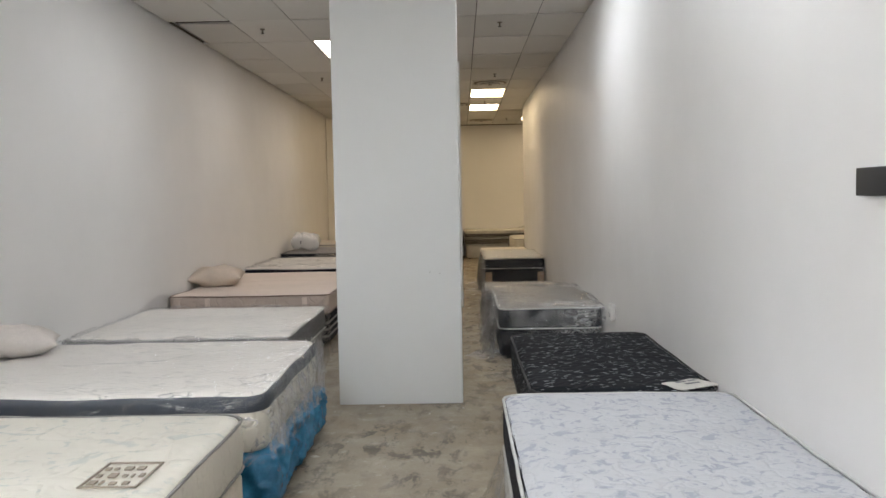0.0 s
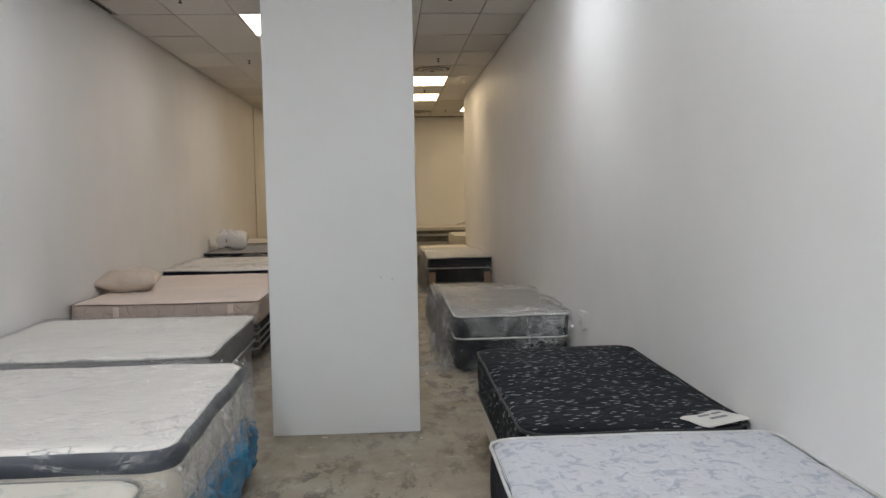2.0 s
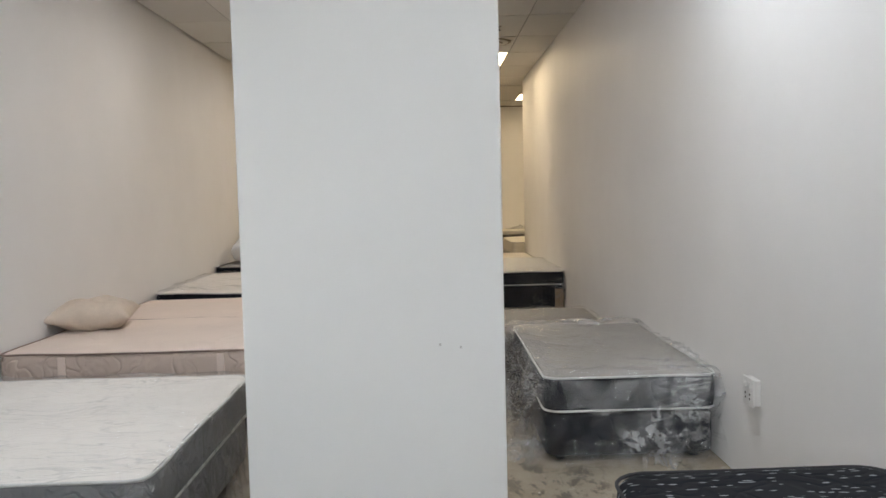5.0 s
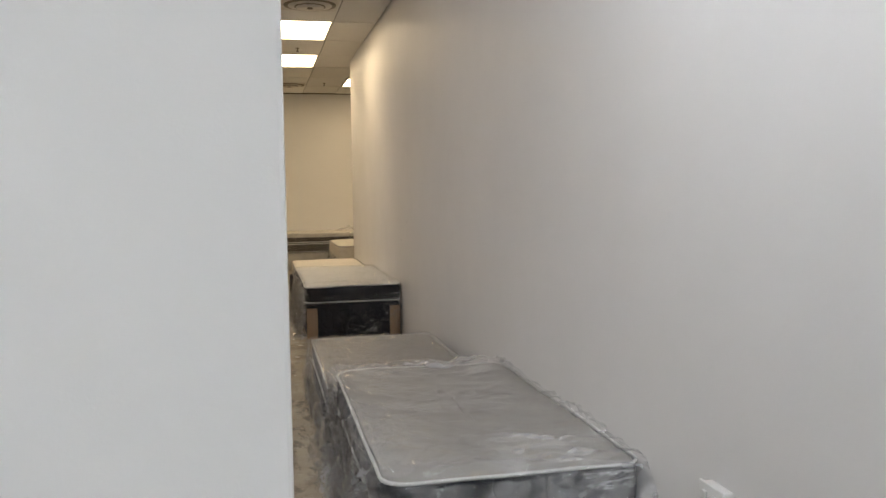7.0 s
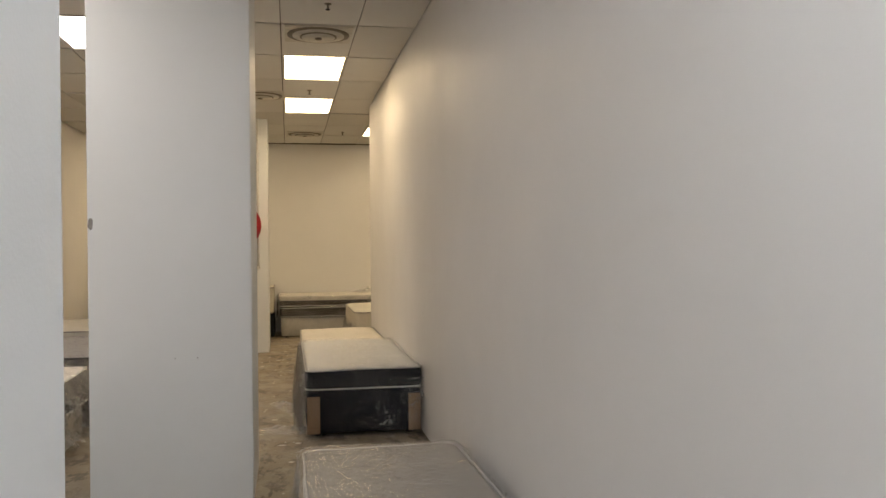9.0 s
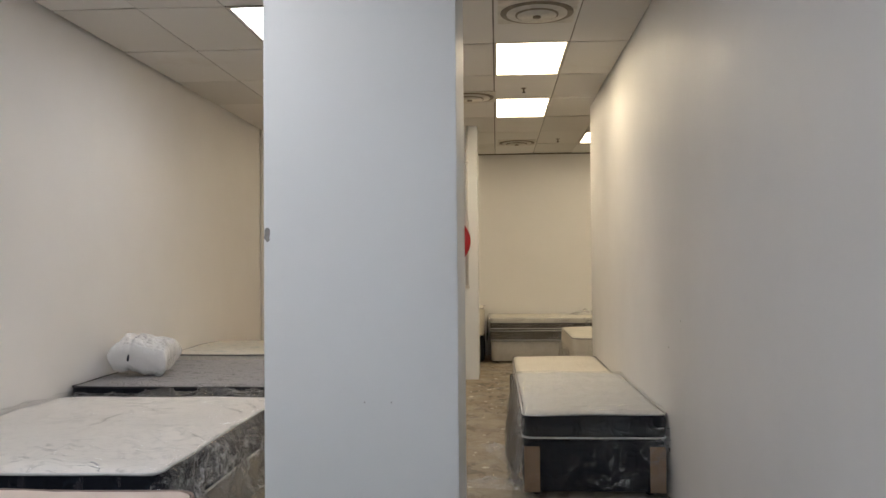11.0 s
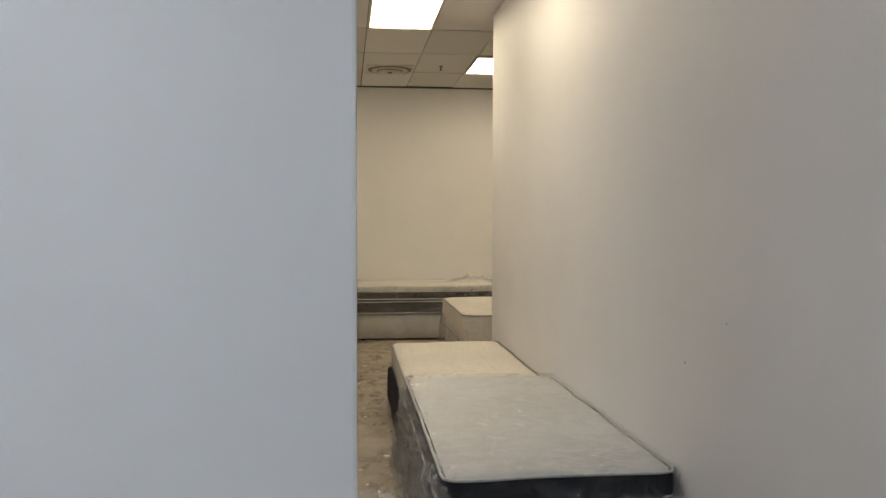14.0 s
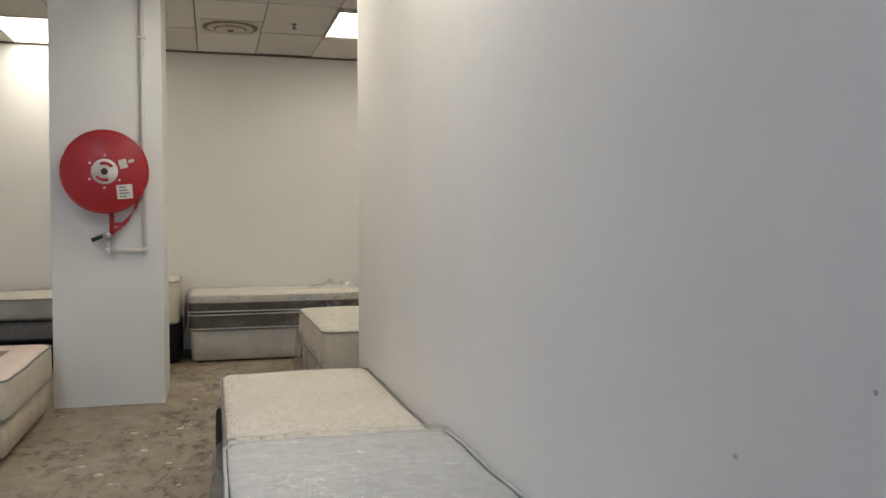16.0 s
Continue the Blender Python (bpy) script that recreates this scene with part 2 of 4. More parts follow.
BAGGED = plain("white_cloth_in_film", (0.74, 0.73, 0.72), 0.22, 0.10, 6, 0.5)
LABEL = plain("pale_label_cloth", (0.70, 0.68, 0.63), 0.7, 0.1, 10, 0.1)
INK = plain("brown_label_ink", (0.34, 0.29, 0.23), 0.7, 0.1, 10, 0)
GREY_INK = plain("grey_label_ink", (0.25, 0.25, 0.26), 0.7, 0.1, 10, 0)
RED = plain("red_enamel", (0.35, 0.011, 0.016), 0.30, 0.12, 5, 0.05)
RED_RUBBER = plain("red_hose_rubber", (0.42, 0.02, 0.025), 0.55, 0.15, 20, 0.2)
BLACK_PLASTIC = plain("black_plastic", (0.012, 0.012, 0.013), 0.35, 0.1, 20, 0)
WHITE_PLASTIC = plain("white_plastic", (0.78, 0.77, 0.75), 0.35, 0.05, 12, 0)
PIPE_PAINT = plain("white_pipe_paint", (0.74, 0.72, 0.69), 0.4, 0.08, 10, 0.1)
BRASS = plain("dull_chrome", (0.5, 0.48, 0.45), 0.35, 0.2, 20, 0, 1.0)
DEBRIS = plain("white_plaster_crumbs", (0.72, 0.69, 0.62), 0.8, 0.15, 20, 0.2)


# ---- builders ----
def mesh_of(name, bm, material, smooth=True):
    me = bpy.data.meshes.new(name)
    bmesh.ops.recalc_face_normals(bm, faces=bm.faces)
    for f in bm.faces:
        f.smooth = smooth
    bm.to_mesh(me)
    bm.free()
    me.materials.append(material)
    return me


def part(name, bm, material, parent, label="", smooth=True):
    ob = new(name, mesh_of(name, bm, material, smooth))
    ob.parent = parent
    return tagged(ob, label)


def thing(name, at, label, category, group="", turn=0.0):
    ob = new(name)
    ob.empty_display_size = 0.1
    ob.matrix_basis = pose(*at, 0, 0, turn)
    return tagged(ob, label, category, group)


def box(bm, a, b, bevel=0.0):
    lo, hi = Vector(a), Vector(b)
    m = Matrix.Translation((lo + hi) / 2) @ Matrix.Diagonal((*(hi - lo), 1))
    made = bmesh.ops.create_cube(bm, size=1, matrix=m)
    if bevel:
        edges = list({e for v in made["verts"] for e in v.link_edges})
        bmesh.ops.bevel(bm, geom=edges, offset=bevel, segments=2, affect="EDGES", profile=0.6)
    return bm


def boxed(a, b, bevel=0.0):
    return box(bmesh.new(), a, b, bevel)


def setting(name, a, b, material, label, category, bevel=0.0):
    ob = new(name, mesh_of(name, boxed(a, b, bevel), material, False))
    return tagged(ob, label, category, kind="structure")


def outline(hx, hy, r, count):
    """Points round a rounded rectangle of half sizes hx and hy, evenly along its length."""
    hx, hy = max(hx, 0.004), max(hy, 0.004)
    r = max(min(r, hx * 0.98, hy * 0.98), 0.001)
    runs = [2 * (hy - r), math.pi * r / 2, 2 * (hx - r), math.pi * r / 2] * 2
    total, out = sum(runs), []
    for k in range(count):
        s, side = total * k / count, 0
        while s > runs[side]:
            s -= runs[side]
            side += 1
        quarter, straight = side // 2, side % 2 == 0
        cx, cy = ((hx - r, hy - r), (-hx + r, hy - r), (-hx + r, -hy + r), (hx - r, -hy + r))[quarter]
        start = quarter * math.pi / 2
        if straight:
            d = s - runs[side]
            x, y = cx + r * math.cos(start), cy + r * math.sin(start)
            out.append((x - d * math.sin(start), y + d * math.cos(start)))
        else:
            a = start + s / r
            out.append((cx + r * math.cos(a), cy + r * math.sin(a)))
    return out


def loft(hx, hy, r, rings, count=96, close_top=False, close_bottom=False, move=None):
    """Joins rounded rectangles, each given as (inset, z), into one skin."""
    bm = bmesh.new()
    rows = []
    for inset, z in rings:
        row = []
        for x, y in outline(hx - inset, hy - inset, r - inset if r > inset else 0.01, count):
            p = Vector((x, y, z))
            row.append(bm.verts.new(move(p) if move else p))
        rows.append(row)
    for a, b in zip(rows, rows[1:]):
        for k in range(count):
            bm.faces.new((a[k], a[(k + 1) % count], b[(k + 1) % count], b[k]))
    if close_top:
        bm.faces.new(rows[-1])
    if close_bottom:
        bm.faces.new(rows[0][::-1])
    return bm


def tube(points, radius, sides=8, closed=False):
    """A round tube along points."""
    bm, rows, n = bmesh.new(), [], len(points)
    pts = [Vector(p) for p in points]
    for k, p in enumerate(pts):
        a = pts[(k - 1) % n] if closed or k else p
        b = pts[(k + 1) % n] if closed or k < n - 1 else p
        d = (b - a).normalized()
        u = d.cross(Vector((0, 0, 1)) if abs(d.z) < 0.9 else Vector((1, 0, 0))).normalized()
        v = d.cross(u)
        rows.append([bm.verts.new(p + radius * (math.cos(t) * u + math.sin(t) * v)) for t in (2 * math.pi * j / sides for j in range(sides))])
    for k in range(n if closed else n - 1):
        a, b = rows[k], rows[(k + 1) % n]
        for j in range(sides):
            bm.faces.new((a[j], a[(j + 1) % sides], b[(j + 1) % sides], b[j]))
    if not closed:
        bm.faces.new(rows[0]), bm.faces.new(rows[-1][::-1])
    return bm


def disc(bm, radius, z0, z1, count=40, rim=0.0):
    """An upright round slab from z0 to z1 with a softened upper rim."""
    rings = [(0, z0), (0, z1 - rim), (rim * 0.3, z1 - rim * 0.3), (rim, z1)] if rim else [(0, z0), (0, z1)]
    rows = [[bm.verts.new(((radius - i) * math.cos(2 * math.pi * k / count), (radius - i) * math.sin(2 * math.pi * k / count), z)) for k in range(count)] for i, z in rings]
    for a, b in zip(rows, rows[1:]):
        for k in range(count):
            bm.faces.new((a[k], a[(k + 1) % count], b[(k + 1) % count], b[k]))
    bm.faces.new(rows[-1]), bm.faces.new(rows[0][::-1])
    return bm


def mattress(label, x0, x1, y0, y1, z0, z1, top, side, piping, corner=0.09, sag=0.008, band=None, band_z=None, low_piping=True, seed=0):
    """A sprung mattress: side border, quilted top panel, and piping round its edges."""
    hx, hy, h = (x1 - x0) / 2, (y1 - y0) / 2, z1 - z0
    ob = thing("mattress", ((x0 + x1) / 2, (y0 + y1) / 2, z0), label, "mattress", "mattresses on display")

    def wavy(p):
        n = noise.noise(Vector((p.x * 2.3 + seed, p.y * 2.3, seed * 1.7)))
        m = noise.noise(Vector((p.x * 9 + seed, p.y * 9, seed)))
        return Vector((p.x + 0.004 * m, p.y + 0.004 * n, p.z + sag * n + sag * 0.4 * m))

    def bulge(p):
        n = noise.noise(Vector((p.x * 5 + seed, p.y * 5, p.z * 9)))
        d = 1 + 0.006 * n
        return Vector((p.x * d, p.y * d, p.z if p.z < 0.02 else p.z + sag * noise.noise(Vector((p.x * 2.3 + seed, p.y * 2.3, seed * 1.7)))))

    steps = [(0.012, 0.003), (0.0, 0.018), (-0.004, h * 0.3), (-0.006, h * 0.5), (-0.004, h * 0.75), (0.0, h - 0.022), (0.012, h - 0.006)]
    part("border", loft(hx, hy, corner, steps, 120, False, True, bulge), side, ob)
    if band:
        part("edge_band", loft(hx, hy, corner, [(-0.006, h - band_z), (-0.011, h - band_z * 0.5), (-0.006, h - 0.014), (0.004, h - 0.004)], 120, move=bulge), band, ob, "woven or painted-sheen edge band")
    inner, rings = min(hx, hy), [(0.008, h - 0.010), (0.020, h), (0.05, h + 0.006)]
    k = 0.10
    while k < inner - 0.01:
        rings.append((k, h + 0.010))
        k += 0.045
    part("top_panel", loft(hx, hy, corner, rings, 120, True, False, wavy), top, ob)
    if piping:
        ring = [bulge(Vector((x, y, h - 0.006))) for x, y in outline(hx + 0.003, hy + 0.003, corner, 120)]
        part("piping", tube(ring, 0.007, 6, True), piping, ob)
        if low_piping:
            ring = [Vector((x, y, 0.016)) for x, y in outline(hx + 0.003, hy + 0.003, corner, 120)]
            part("piping", tube(ring, 0.007, 6, True), piping, ob)
    return ob


def bed_base(label, x0, x1, y0, y1, z1, cloth, foot=0.045, corner=0.05, boards=None, seed=0, sheeted=0.0):
    """An upholstered base on short feet."""
    hx, hy = (x1 - x0) / 2, (y1 - y0) / 2
    ob = thing("bed_base", ((x0 + x1) / 2, (y0 + y1) / 2, 0), label, "bed base", "bases under the mattresses")

    def loose(p):
        k = 0.006
        q = p + Vector((k * noise.noise(p * 4 + Vector((seed, 0, 0))), k * noise.noise(p * 4 + Vector((0, seed, 5))), 0))
        if sheeted:
            run = p.x + p.y
            fold = max(0.0, 1 - 2.2 * abs(noise.noise(Vector((run * 6 + p.z * 4, p.z * 5 - run * 2, seed))))) ** 2
            fine = max(0.0, 1 - 2.2 * abs(noise.noise(Vector((run * 15 - p.z * 8, p.z * 14, seed + 3))))) ** 2
            q += Vector((math.copysign((abs(p.x) / hx) ** 5, p.x), math.copysign((abs(p.y) / hy) ** 5, p.y), 0)) * sheeted * (fold + 0.4 * fine)
            if p.z < foot + 0.01:
                q.z -= 0.03 * fold
        return q

    rise = 14 if sheeted else 2
    rings = [(0.02, foot), (0.0, foot + 0.015)] + [(-0.002, foot + 0.015 + (z1 - foot - 0.035) * k / rise) for k in range(1, rise)] + [(0.0, z1 - 0.02), (0.015, z1 - 0.004)]
    part("body", loft(hx, hy, corner, rings, 420 if sheeted else 96, True, True, loose), cloth, ob)
    for sx in (-1, 1):
        for sy in (-1, 1):
            bm = disc(bmesh.new(), 0.03, 0, foot + 0.004, 14)
            bmesh.ops.translate(bm, verts=bm.verts, vec=(sx * (hx - 0.09), sy * (hy - 0.09), 0))
            part("foot", bm, FOOT, ob)
    if boards:
        for sx in (-1, 1):
            bm = boxed((sx * hx - (0.0 if sx < 0 else 0.105), -hy - 0.008, 0.03), (sx * hx + (0.105 if sx < 0 else 0.0), -hy - 0.003, z1 - 0.04), 0.002)
            part("corner_board", bm, boards, ob, "brown cardboard corner guard")
    return ob


def wrap(label, x0, x1, y0, y1, z0, z1, material, loose=0.02, corner=0.1, skirt=0.0, seed=0, top_gap=0.012):
    """A crumpled plastic cover drawn over a bed, open underneath."""
    hx, hy = (x1 - x0) / 2 + 0.012, (y1 - y0) / 2 + 0.012
    ob = new("plastic_cover")
    ob.empty_display_size = 0.1
    ob.matrix_basis = pose((x0 + x1) / 2, (y0 + y1) / 2, z0)
    tagged(ob, label, "plastic cover", "plastic covers on the beds")
    h = z1 - z0 + top_gap

    def ridge(x, y, z, power=3):
        return max(0.0, 1 - 2.2 * abs(noise.noise(Vector((x, y, z))))) ** power

    ca, sa = math.cos(seed * 1.9), math.sin(seed * 1.9)

    def crumple(p):
        q = p * 1.0
        near_x, near_y = abs(p.x) / hx, abs(p.y) / hy
        if p.z > h - 0.01:
            a, b = p.x * ca + p.y * sa, p.y * ca - p.x * sa
            edge = min(1.0, max(near_x, near_y) ** 6 + 0.45)
            patch = 0.35 + 0.9 * max(0.0, noise.noise(Vector((p.x * 1.4, p.y * 1.4, seed + 7))) + 0.25)
            lift = ridge(a * 1.6, b * 5.5, seed) + 0.45 * ridge(a * 9 + seed, b * 4, 3) * patch
            q.z += loose * edge * patch * lift
        else:
            low = max(0.0, 1 - p.z / h)
            run = p.x * (1 if p.y > 0 else -1) + p.y
            fold = ridge(run * 7 + p.z * 2.5, p.z * 2.2, seed, 2) + 0.5 * ridge(run * 17, p.z * 9 - run * 4, seed + 4, 2)
            out = Vector((math.copysign(near_x ** 5, p.x), math.copysign(near_y ** 5, p.y), 0.0))
            q += out * loose * (fold * 0.7 + low * skirt * 6 * (0.4 + fold))
            if p.z < 0.02:
                q.z += 0.0 if skirt else 0.05 * fold
        return q

    steps = max(8, int(h / 0.022))
    rings = [(0.0, 0.004)] + [(-0.002, h * k / steps) for k in range(1, steps)] + [(0.0, h - 0.012), (0.012, h - 0.003), (0.03, h)]
    k = 0.05
    while k < min(hx, hy) - 0.01:
        rings.append((k, h))
        k += 0.02
    sheet = part("sheet", loft(hx, hy, corner, rings, 380, True, False, crumple), material, ob)
    sheet.visible_shadow = False
    return ob


def flap(cover, a, b, c, d, seed, depth=0.02, material=None):
    """A folded-over piece of film between four corners a, b (top) and c, d (bottom)."""
    bm, n, base = bmesh.new(), 72, cover.matrix_basis.translation
    a, b, c, d = (Vector(p) - base for p in (a, b, c, d))
    out = (b - a).cross(c - a).normalized()
    wide, tall = (b - a).length, (c - a).length
    rows = []
    for i in range(n + 1):
        v = i / n
        row = []
        for j in range(n + 1):
            u = j / n
            p = a.lerp(b, u).lerp(c.lerp(d, u), v)
            s, t = u * wide, v * tall
            fold = max(0.0, 1 - 2.4 * abs(noise.noise(Vector((s * 6 + t * 5 + seed, t * 4, seed))))) ** 2
            fine = max(0.0, 1 - 2.4 * abs(noise.noise(Vector((s * 14 - t * 9, t * 16 + seed, 2))))) ** 2
            edge = 0.05 * noise.noise(Vector((u * 6, seed, v * 3)))
            row.append(bm.verts.new(p + out * depth * (0.8 * fold + 0.4 * fine) + (c - a).normalized() * edge * v))
        rows.append(row)
    for p, q in zip(rows, rows[1:]):
        for j in range(n):
            bm.faces.new((p[j], p[j + 1], q[j + 1], q[j]))
    ob = part("folded_flap", bm, material or WRAP_MILKY, cover, "milky folded-over flap of film")
    ob.visible_shadow = False


def pillow(name, label, at, size, turn, tilt, material, bagged=False, seed=0):
    """A stuffed pillow: full in the middle, pinched at its corners; a bagged one is puckered by tight film."""
    bm, n = bmesh.new(), 110 if bagged else 44
    hx, hy, hz = size[0] / 2, size[1] / 2, size[2] / 2
    for sign in (1, -1):
        rows = []
        for i in range(n + 1):
            row = []
            for j in range(n + 1):
                u, v = 2 * i / n - 1, 2 * j / n - 1
                full = ((1 - u ** 6) * (1 - v ** 6)) ** 0.4 if bagged else ((1 - abs(u) ** 3) * (1 - abs(v) ** 3)) ** 0.6
                x, y = u * hx * (1 - 0.10 * (1 - v * v) * u * u), v * hy * (1 - 0.10 * (1 - u * u) * v * v)
                lump = 1 + 0.28 * noise.noise(Vector((u * 2.1 + seed, v * 1.9, sign))) + 0.08 * noise.noise(Vector((u * 6, v * 6 + seed, sign)))
                z = sign * hz * full * lump
                if bagged:
                    pucker = max(0.0, 1 - 2.2 * abs(noise.noise(Vector((u * 2.2 + seed, v * 7, sign))))) ** 2
                    fine = max(0.0, 1 - 2.2 * abs(noise.noise(Vector((u * 7 + v * 4, v * 13, seed + sign))))) ** 2
                    z -= sign * full * (0.011 * pucker + 0.006 * fine)
                    z *= 1 - 0.13 * math.exp(-((u + 0.42 + 0.12 * v) / 0.07) ** 2)
                    x *= 1 + 0.05 * noise.noise(Vector((v * 4, seed, sign)))
                row.append(bm.verts.new((x, y, z)))
            rows.append(row)
        for a, b in zip(rows, rows[1:]):
            for j in range(n):
                bm.faces.new((a[j], a[j + 1], b[j + 1], b[j]))
    bmesh.ops.remove_doubles(bm, verts=bm.verts, dist=0.0005)
    ob = new(name, mesh_of(name, bm, material))
    turned_by = pose(0, 0, 0, tilt[0], tilt[1], turn)
    low = min((turned_by @ v.co).z for v in ob.data.vertices)
    ob.matrix_basis = pose(at[0], at[1], at[2] - low - 0.012, tilt[0], tilt[1], turn)
    return tagged(ob, label, "pillow")


# ---- setting ----
setting("floor", (XL - 0.2, Y_START - 0.2, -0.15), (X_EAST + 0.2, YB + 0.2, 0), CONCRETE, "bare worn concrete screed floor with scraped stains", "floor")
setting("wall_left", (XL - 0.2, Y_START - 0.2, 0), (XL, YB + 0.2, CEIL + 0.3), PAINT, "plain white painted plaster wall", "wall")
setting("wall_right", (XR, Y_START, 0), (XR + 0.15, WALL_END, CEIL + 0.3), PAINT, "plain white painted partition wall with scuffs", "wall", 0.006)
setting("wall_return", (XR + 0.15, WALL_END - 0.15, 0), (X_EAST, WALL_END, CEIL + 0.3), PAINT, "plain white painted return wall", "wall")
setting("wall_back", (XL, YB, 0), (X_EAST, YB + 0.2, CEIL + 0.3), PAINT, "plain cream-white painted back wall", "wall")
setting("wall_east", (X_EAST, WALL_END - 0.15, 0), (X_EAST + 0.2, YB + 0.2, CEIL + 0.3), PAINT, "plain white painted side wall", "wall")
setting("wall_front", (XL, Y_START - 0.2, 0), (XR + 0.15, Y_START, CEIL + 0.3), PAINT, "plain white painted front wall", "wall")
setting("column_1", (-0.774, 6.07, 0), (0.158, 7.35, CEIL + 0.02), COLUMN_PAINT, "square white painted concrete column", "column", 0.008)
setting("column_2", (-0.768, 11.6, 0), (0.180, 12.5, CEIL + 0.02), COLUMN_PAINT, "square white painted concrete column with a chipped edge", "column", 0.008)
setting("column_3", (-0.723, 18.88, 0), (0.114, 19.6, CEIL + 0.02), COLUMN_PAINT, "square white painted column carrying a fire hose reel", "column", 0.008)

# suspended ceiling
GX, GY, PX, PY = 0.355, 14.66, 0.645, 1.2
LIGHTS = [(0.68, 15.26, GLOW_WARM), (0.68, 17.66, GLOW_WARM), (-1.255, 10.45, GLOW_NEUTRAL), (-1.255, 14.10, GLOW_NEUTRAL),
          (-1.255, 21.2, GLOW_WARM), (1.97, 20.22, GLOW_WARM), (0.66, 6.86, GLOW_MID), (-1.255, 6.86, GLOW_MID),
          # unseen fixtures added to brighten; the cool pair stands in for front daylight
          (0.90, -0.34, GLOW_DIM_UNSEEN), (0.68, 3.26, GLOW_DIM_UNSEEN), (-1.80, 0.86, GLOW_FILL), (-1.255, -2.7, GLOW_FILL), (3.9, 20.22, GLOW_WARM)]
VENTS = [(0.68, 13.78), (0.08, 16.90), (0.69, 20.47)]


def taken(x0, x1, y0, y1):
    return any(x0 < lx < x1 and y0 - 0.05 < ly < y1 + 0.05 for lx, ly, _ in LIGHTS)


bm, bars = bmesh.new(), bmesh.new()
rnd = random.Random(4)
ix = range(-6, 9)
for i in ix:
    x0, x1 = max(GX + PX * i, XL + 0.008), min(GX + PX * (i + 1), X_EAST)
    if x1 - x0 < 0.03:
        continue
    for j in range(-16, 7):
        y0, y1 = GY + PY * j, GY + PY * (j + 1)
        y0, y1 = max(y0, Y_START), min(y1, YB - 0.03 - 0.04 * (i % 3 == 1))
        if y1 - y0 < 0.03:
            continue
        spans = [(x0, x1)]
        if x0 < XR < x1 and y1 < WALL_END:
            spans = [(x0, XR - 0.004)]
        for a, b in spans:
            if (a > XR and y1 < WALL_END) or taken(a, b, y0, y1):
                continue
            g = rnd.uniform(0.004, 0.007)
            gy = rnd.choice((0.010, 0.016, 0.026))
            drop = rnd.uniform(-0.002, 0.003)
            tilt = rnd.uniform(-0.003, 0.003)
            gap_l, gap_n = g, gy
            if a < -2.8 and abs(y0 - 8.66) < 0.05:
                gap_l, gap_n = 0.07, 0.13
            lo = [(a + gap_l, y0 + gap_n, drop), (b - g, y0 + gap_n, drop + tilt), (b - g, y1 - gy * 0.5, drop - tilt), (a + gap_l, y1 - gy * 0.5, drop)]
            v = [bm.verts.new((x, y, CEIL - z)) for x, y, z in lo] + [bm.verts.new((x, y, CEIL - z + 0.018)) for x, y, z in lo]
            for q in ((0, 1, 2, 3), (4, 5, 6, 7), (0, 1, 5, 4), (1, 2, 6, 5), (2, 3, 7, 6), (3, 0, 4, 7)):
                bm.faces.new([v[k] for k in q])
tagged(new("ceiling", mesh_of("ceiling", bm, BOARD, False)), "aged off-white suspended ceiling of rectangular boards", "ceiling", kind="structure")
# sheet added close behind the boards, painted dark as the unlit void
setting("ceiling_void_sheet", (XL + 0.001, Y_START - 0.2, CEIL + 0.065), (X_EAST - 0.001, YB - 0.001, CEIL + 0.4), VOID, "near-black sheet painted as the unlit void above the boards", "ceiling")
bm = bmesh.new()
for i in ix:
    x = GX + PX * i
    if XL < x < XR:
        box(bm, (x - 0.004, Y_START, CEIL + 0.006), (x + 0.004, YB, CEIL + 0.03))
    elif XR + 0.2 < x < X_EAST:
        box(bm, (x - 0.004, WALL_END, CEIL + 0.006), (x + 0.004, YB, CEIL + 0.03))
# dark strip painting the shadow gap where ceiling meets back wall
box(bm, (XL + 0.001, YB - 0.014, CEIL - 0.016), (X_EAST - 0.001, YB - 0.001, CEIL + 0.02))
tagged(new("ceiling_bars_and_gap", mesh_of("ceiling_bars_and_gap", bm, GRID_AND_GAP, False)), "thin aged metal bars between ceiling boards, and a dark strip for the shadow gap", "ceiling bars", kind="structure")


def ceiling_light(x, y, glow):
    ob = thing("ceiling_light", (x, y, CEIL), "lit rectangular recessed ceiling light with white diffuser; some unseen ones are added fill", "ceiling light", "ceiling lights")
    w, l = 0.30, 0.60
    bm = bmesh.new()
    for a, b in (((-w - 0.018, -l - 0.015, -0.004), (-w + 0.004, l + 0.015, 0.06)), ((w - 0.004, -l - 0.015, -0.004), (w + 0.018, l + 0.015, 0.06)),
                 ((-w, -l - 0.015, -0.004), (w, -l + 0.008, 0.06)), ((-w, l - 0.008, -0.004), (w, l + 0.015, 0.06))):
        box(bm, a, b)
    part("frame", bm, VENT_WHITE, ob, smooth=False)
    part("diffuser", boxed((-w, -l, 0.008), (w, l, 0.014)), glow, ob, "glowing white diffuser", False)
    part("housing", boxed((-w, -l, 0.04), (w, l, 0.06)), VENT_WHITE, ob, "", False)


for lx, ly, glow in LIGHTS:
    ceiling_light(lx, ly, glow)


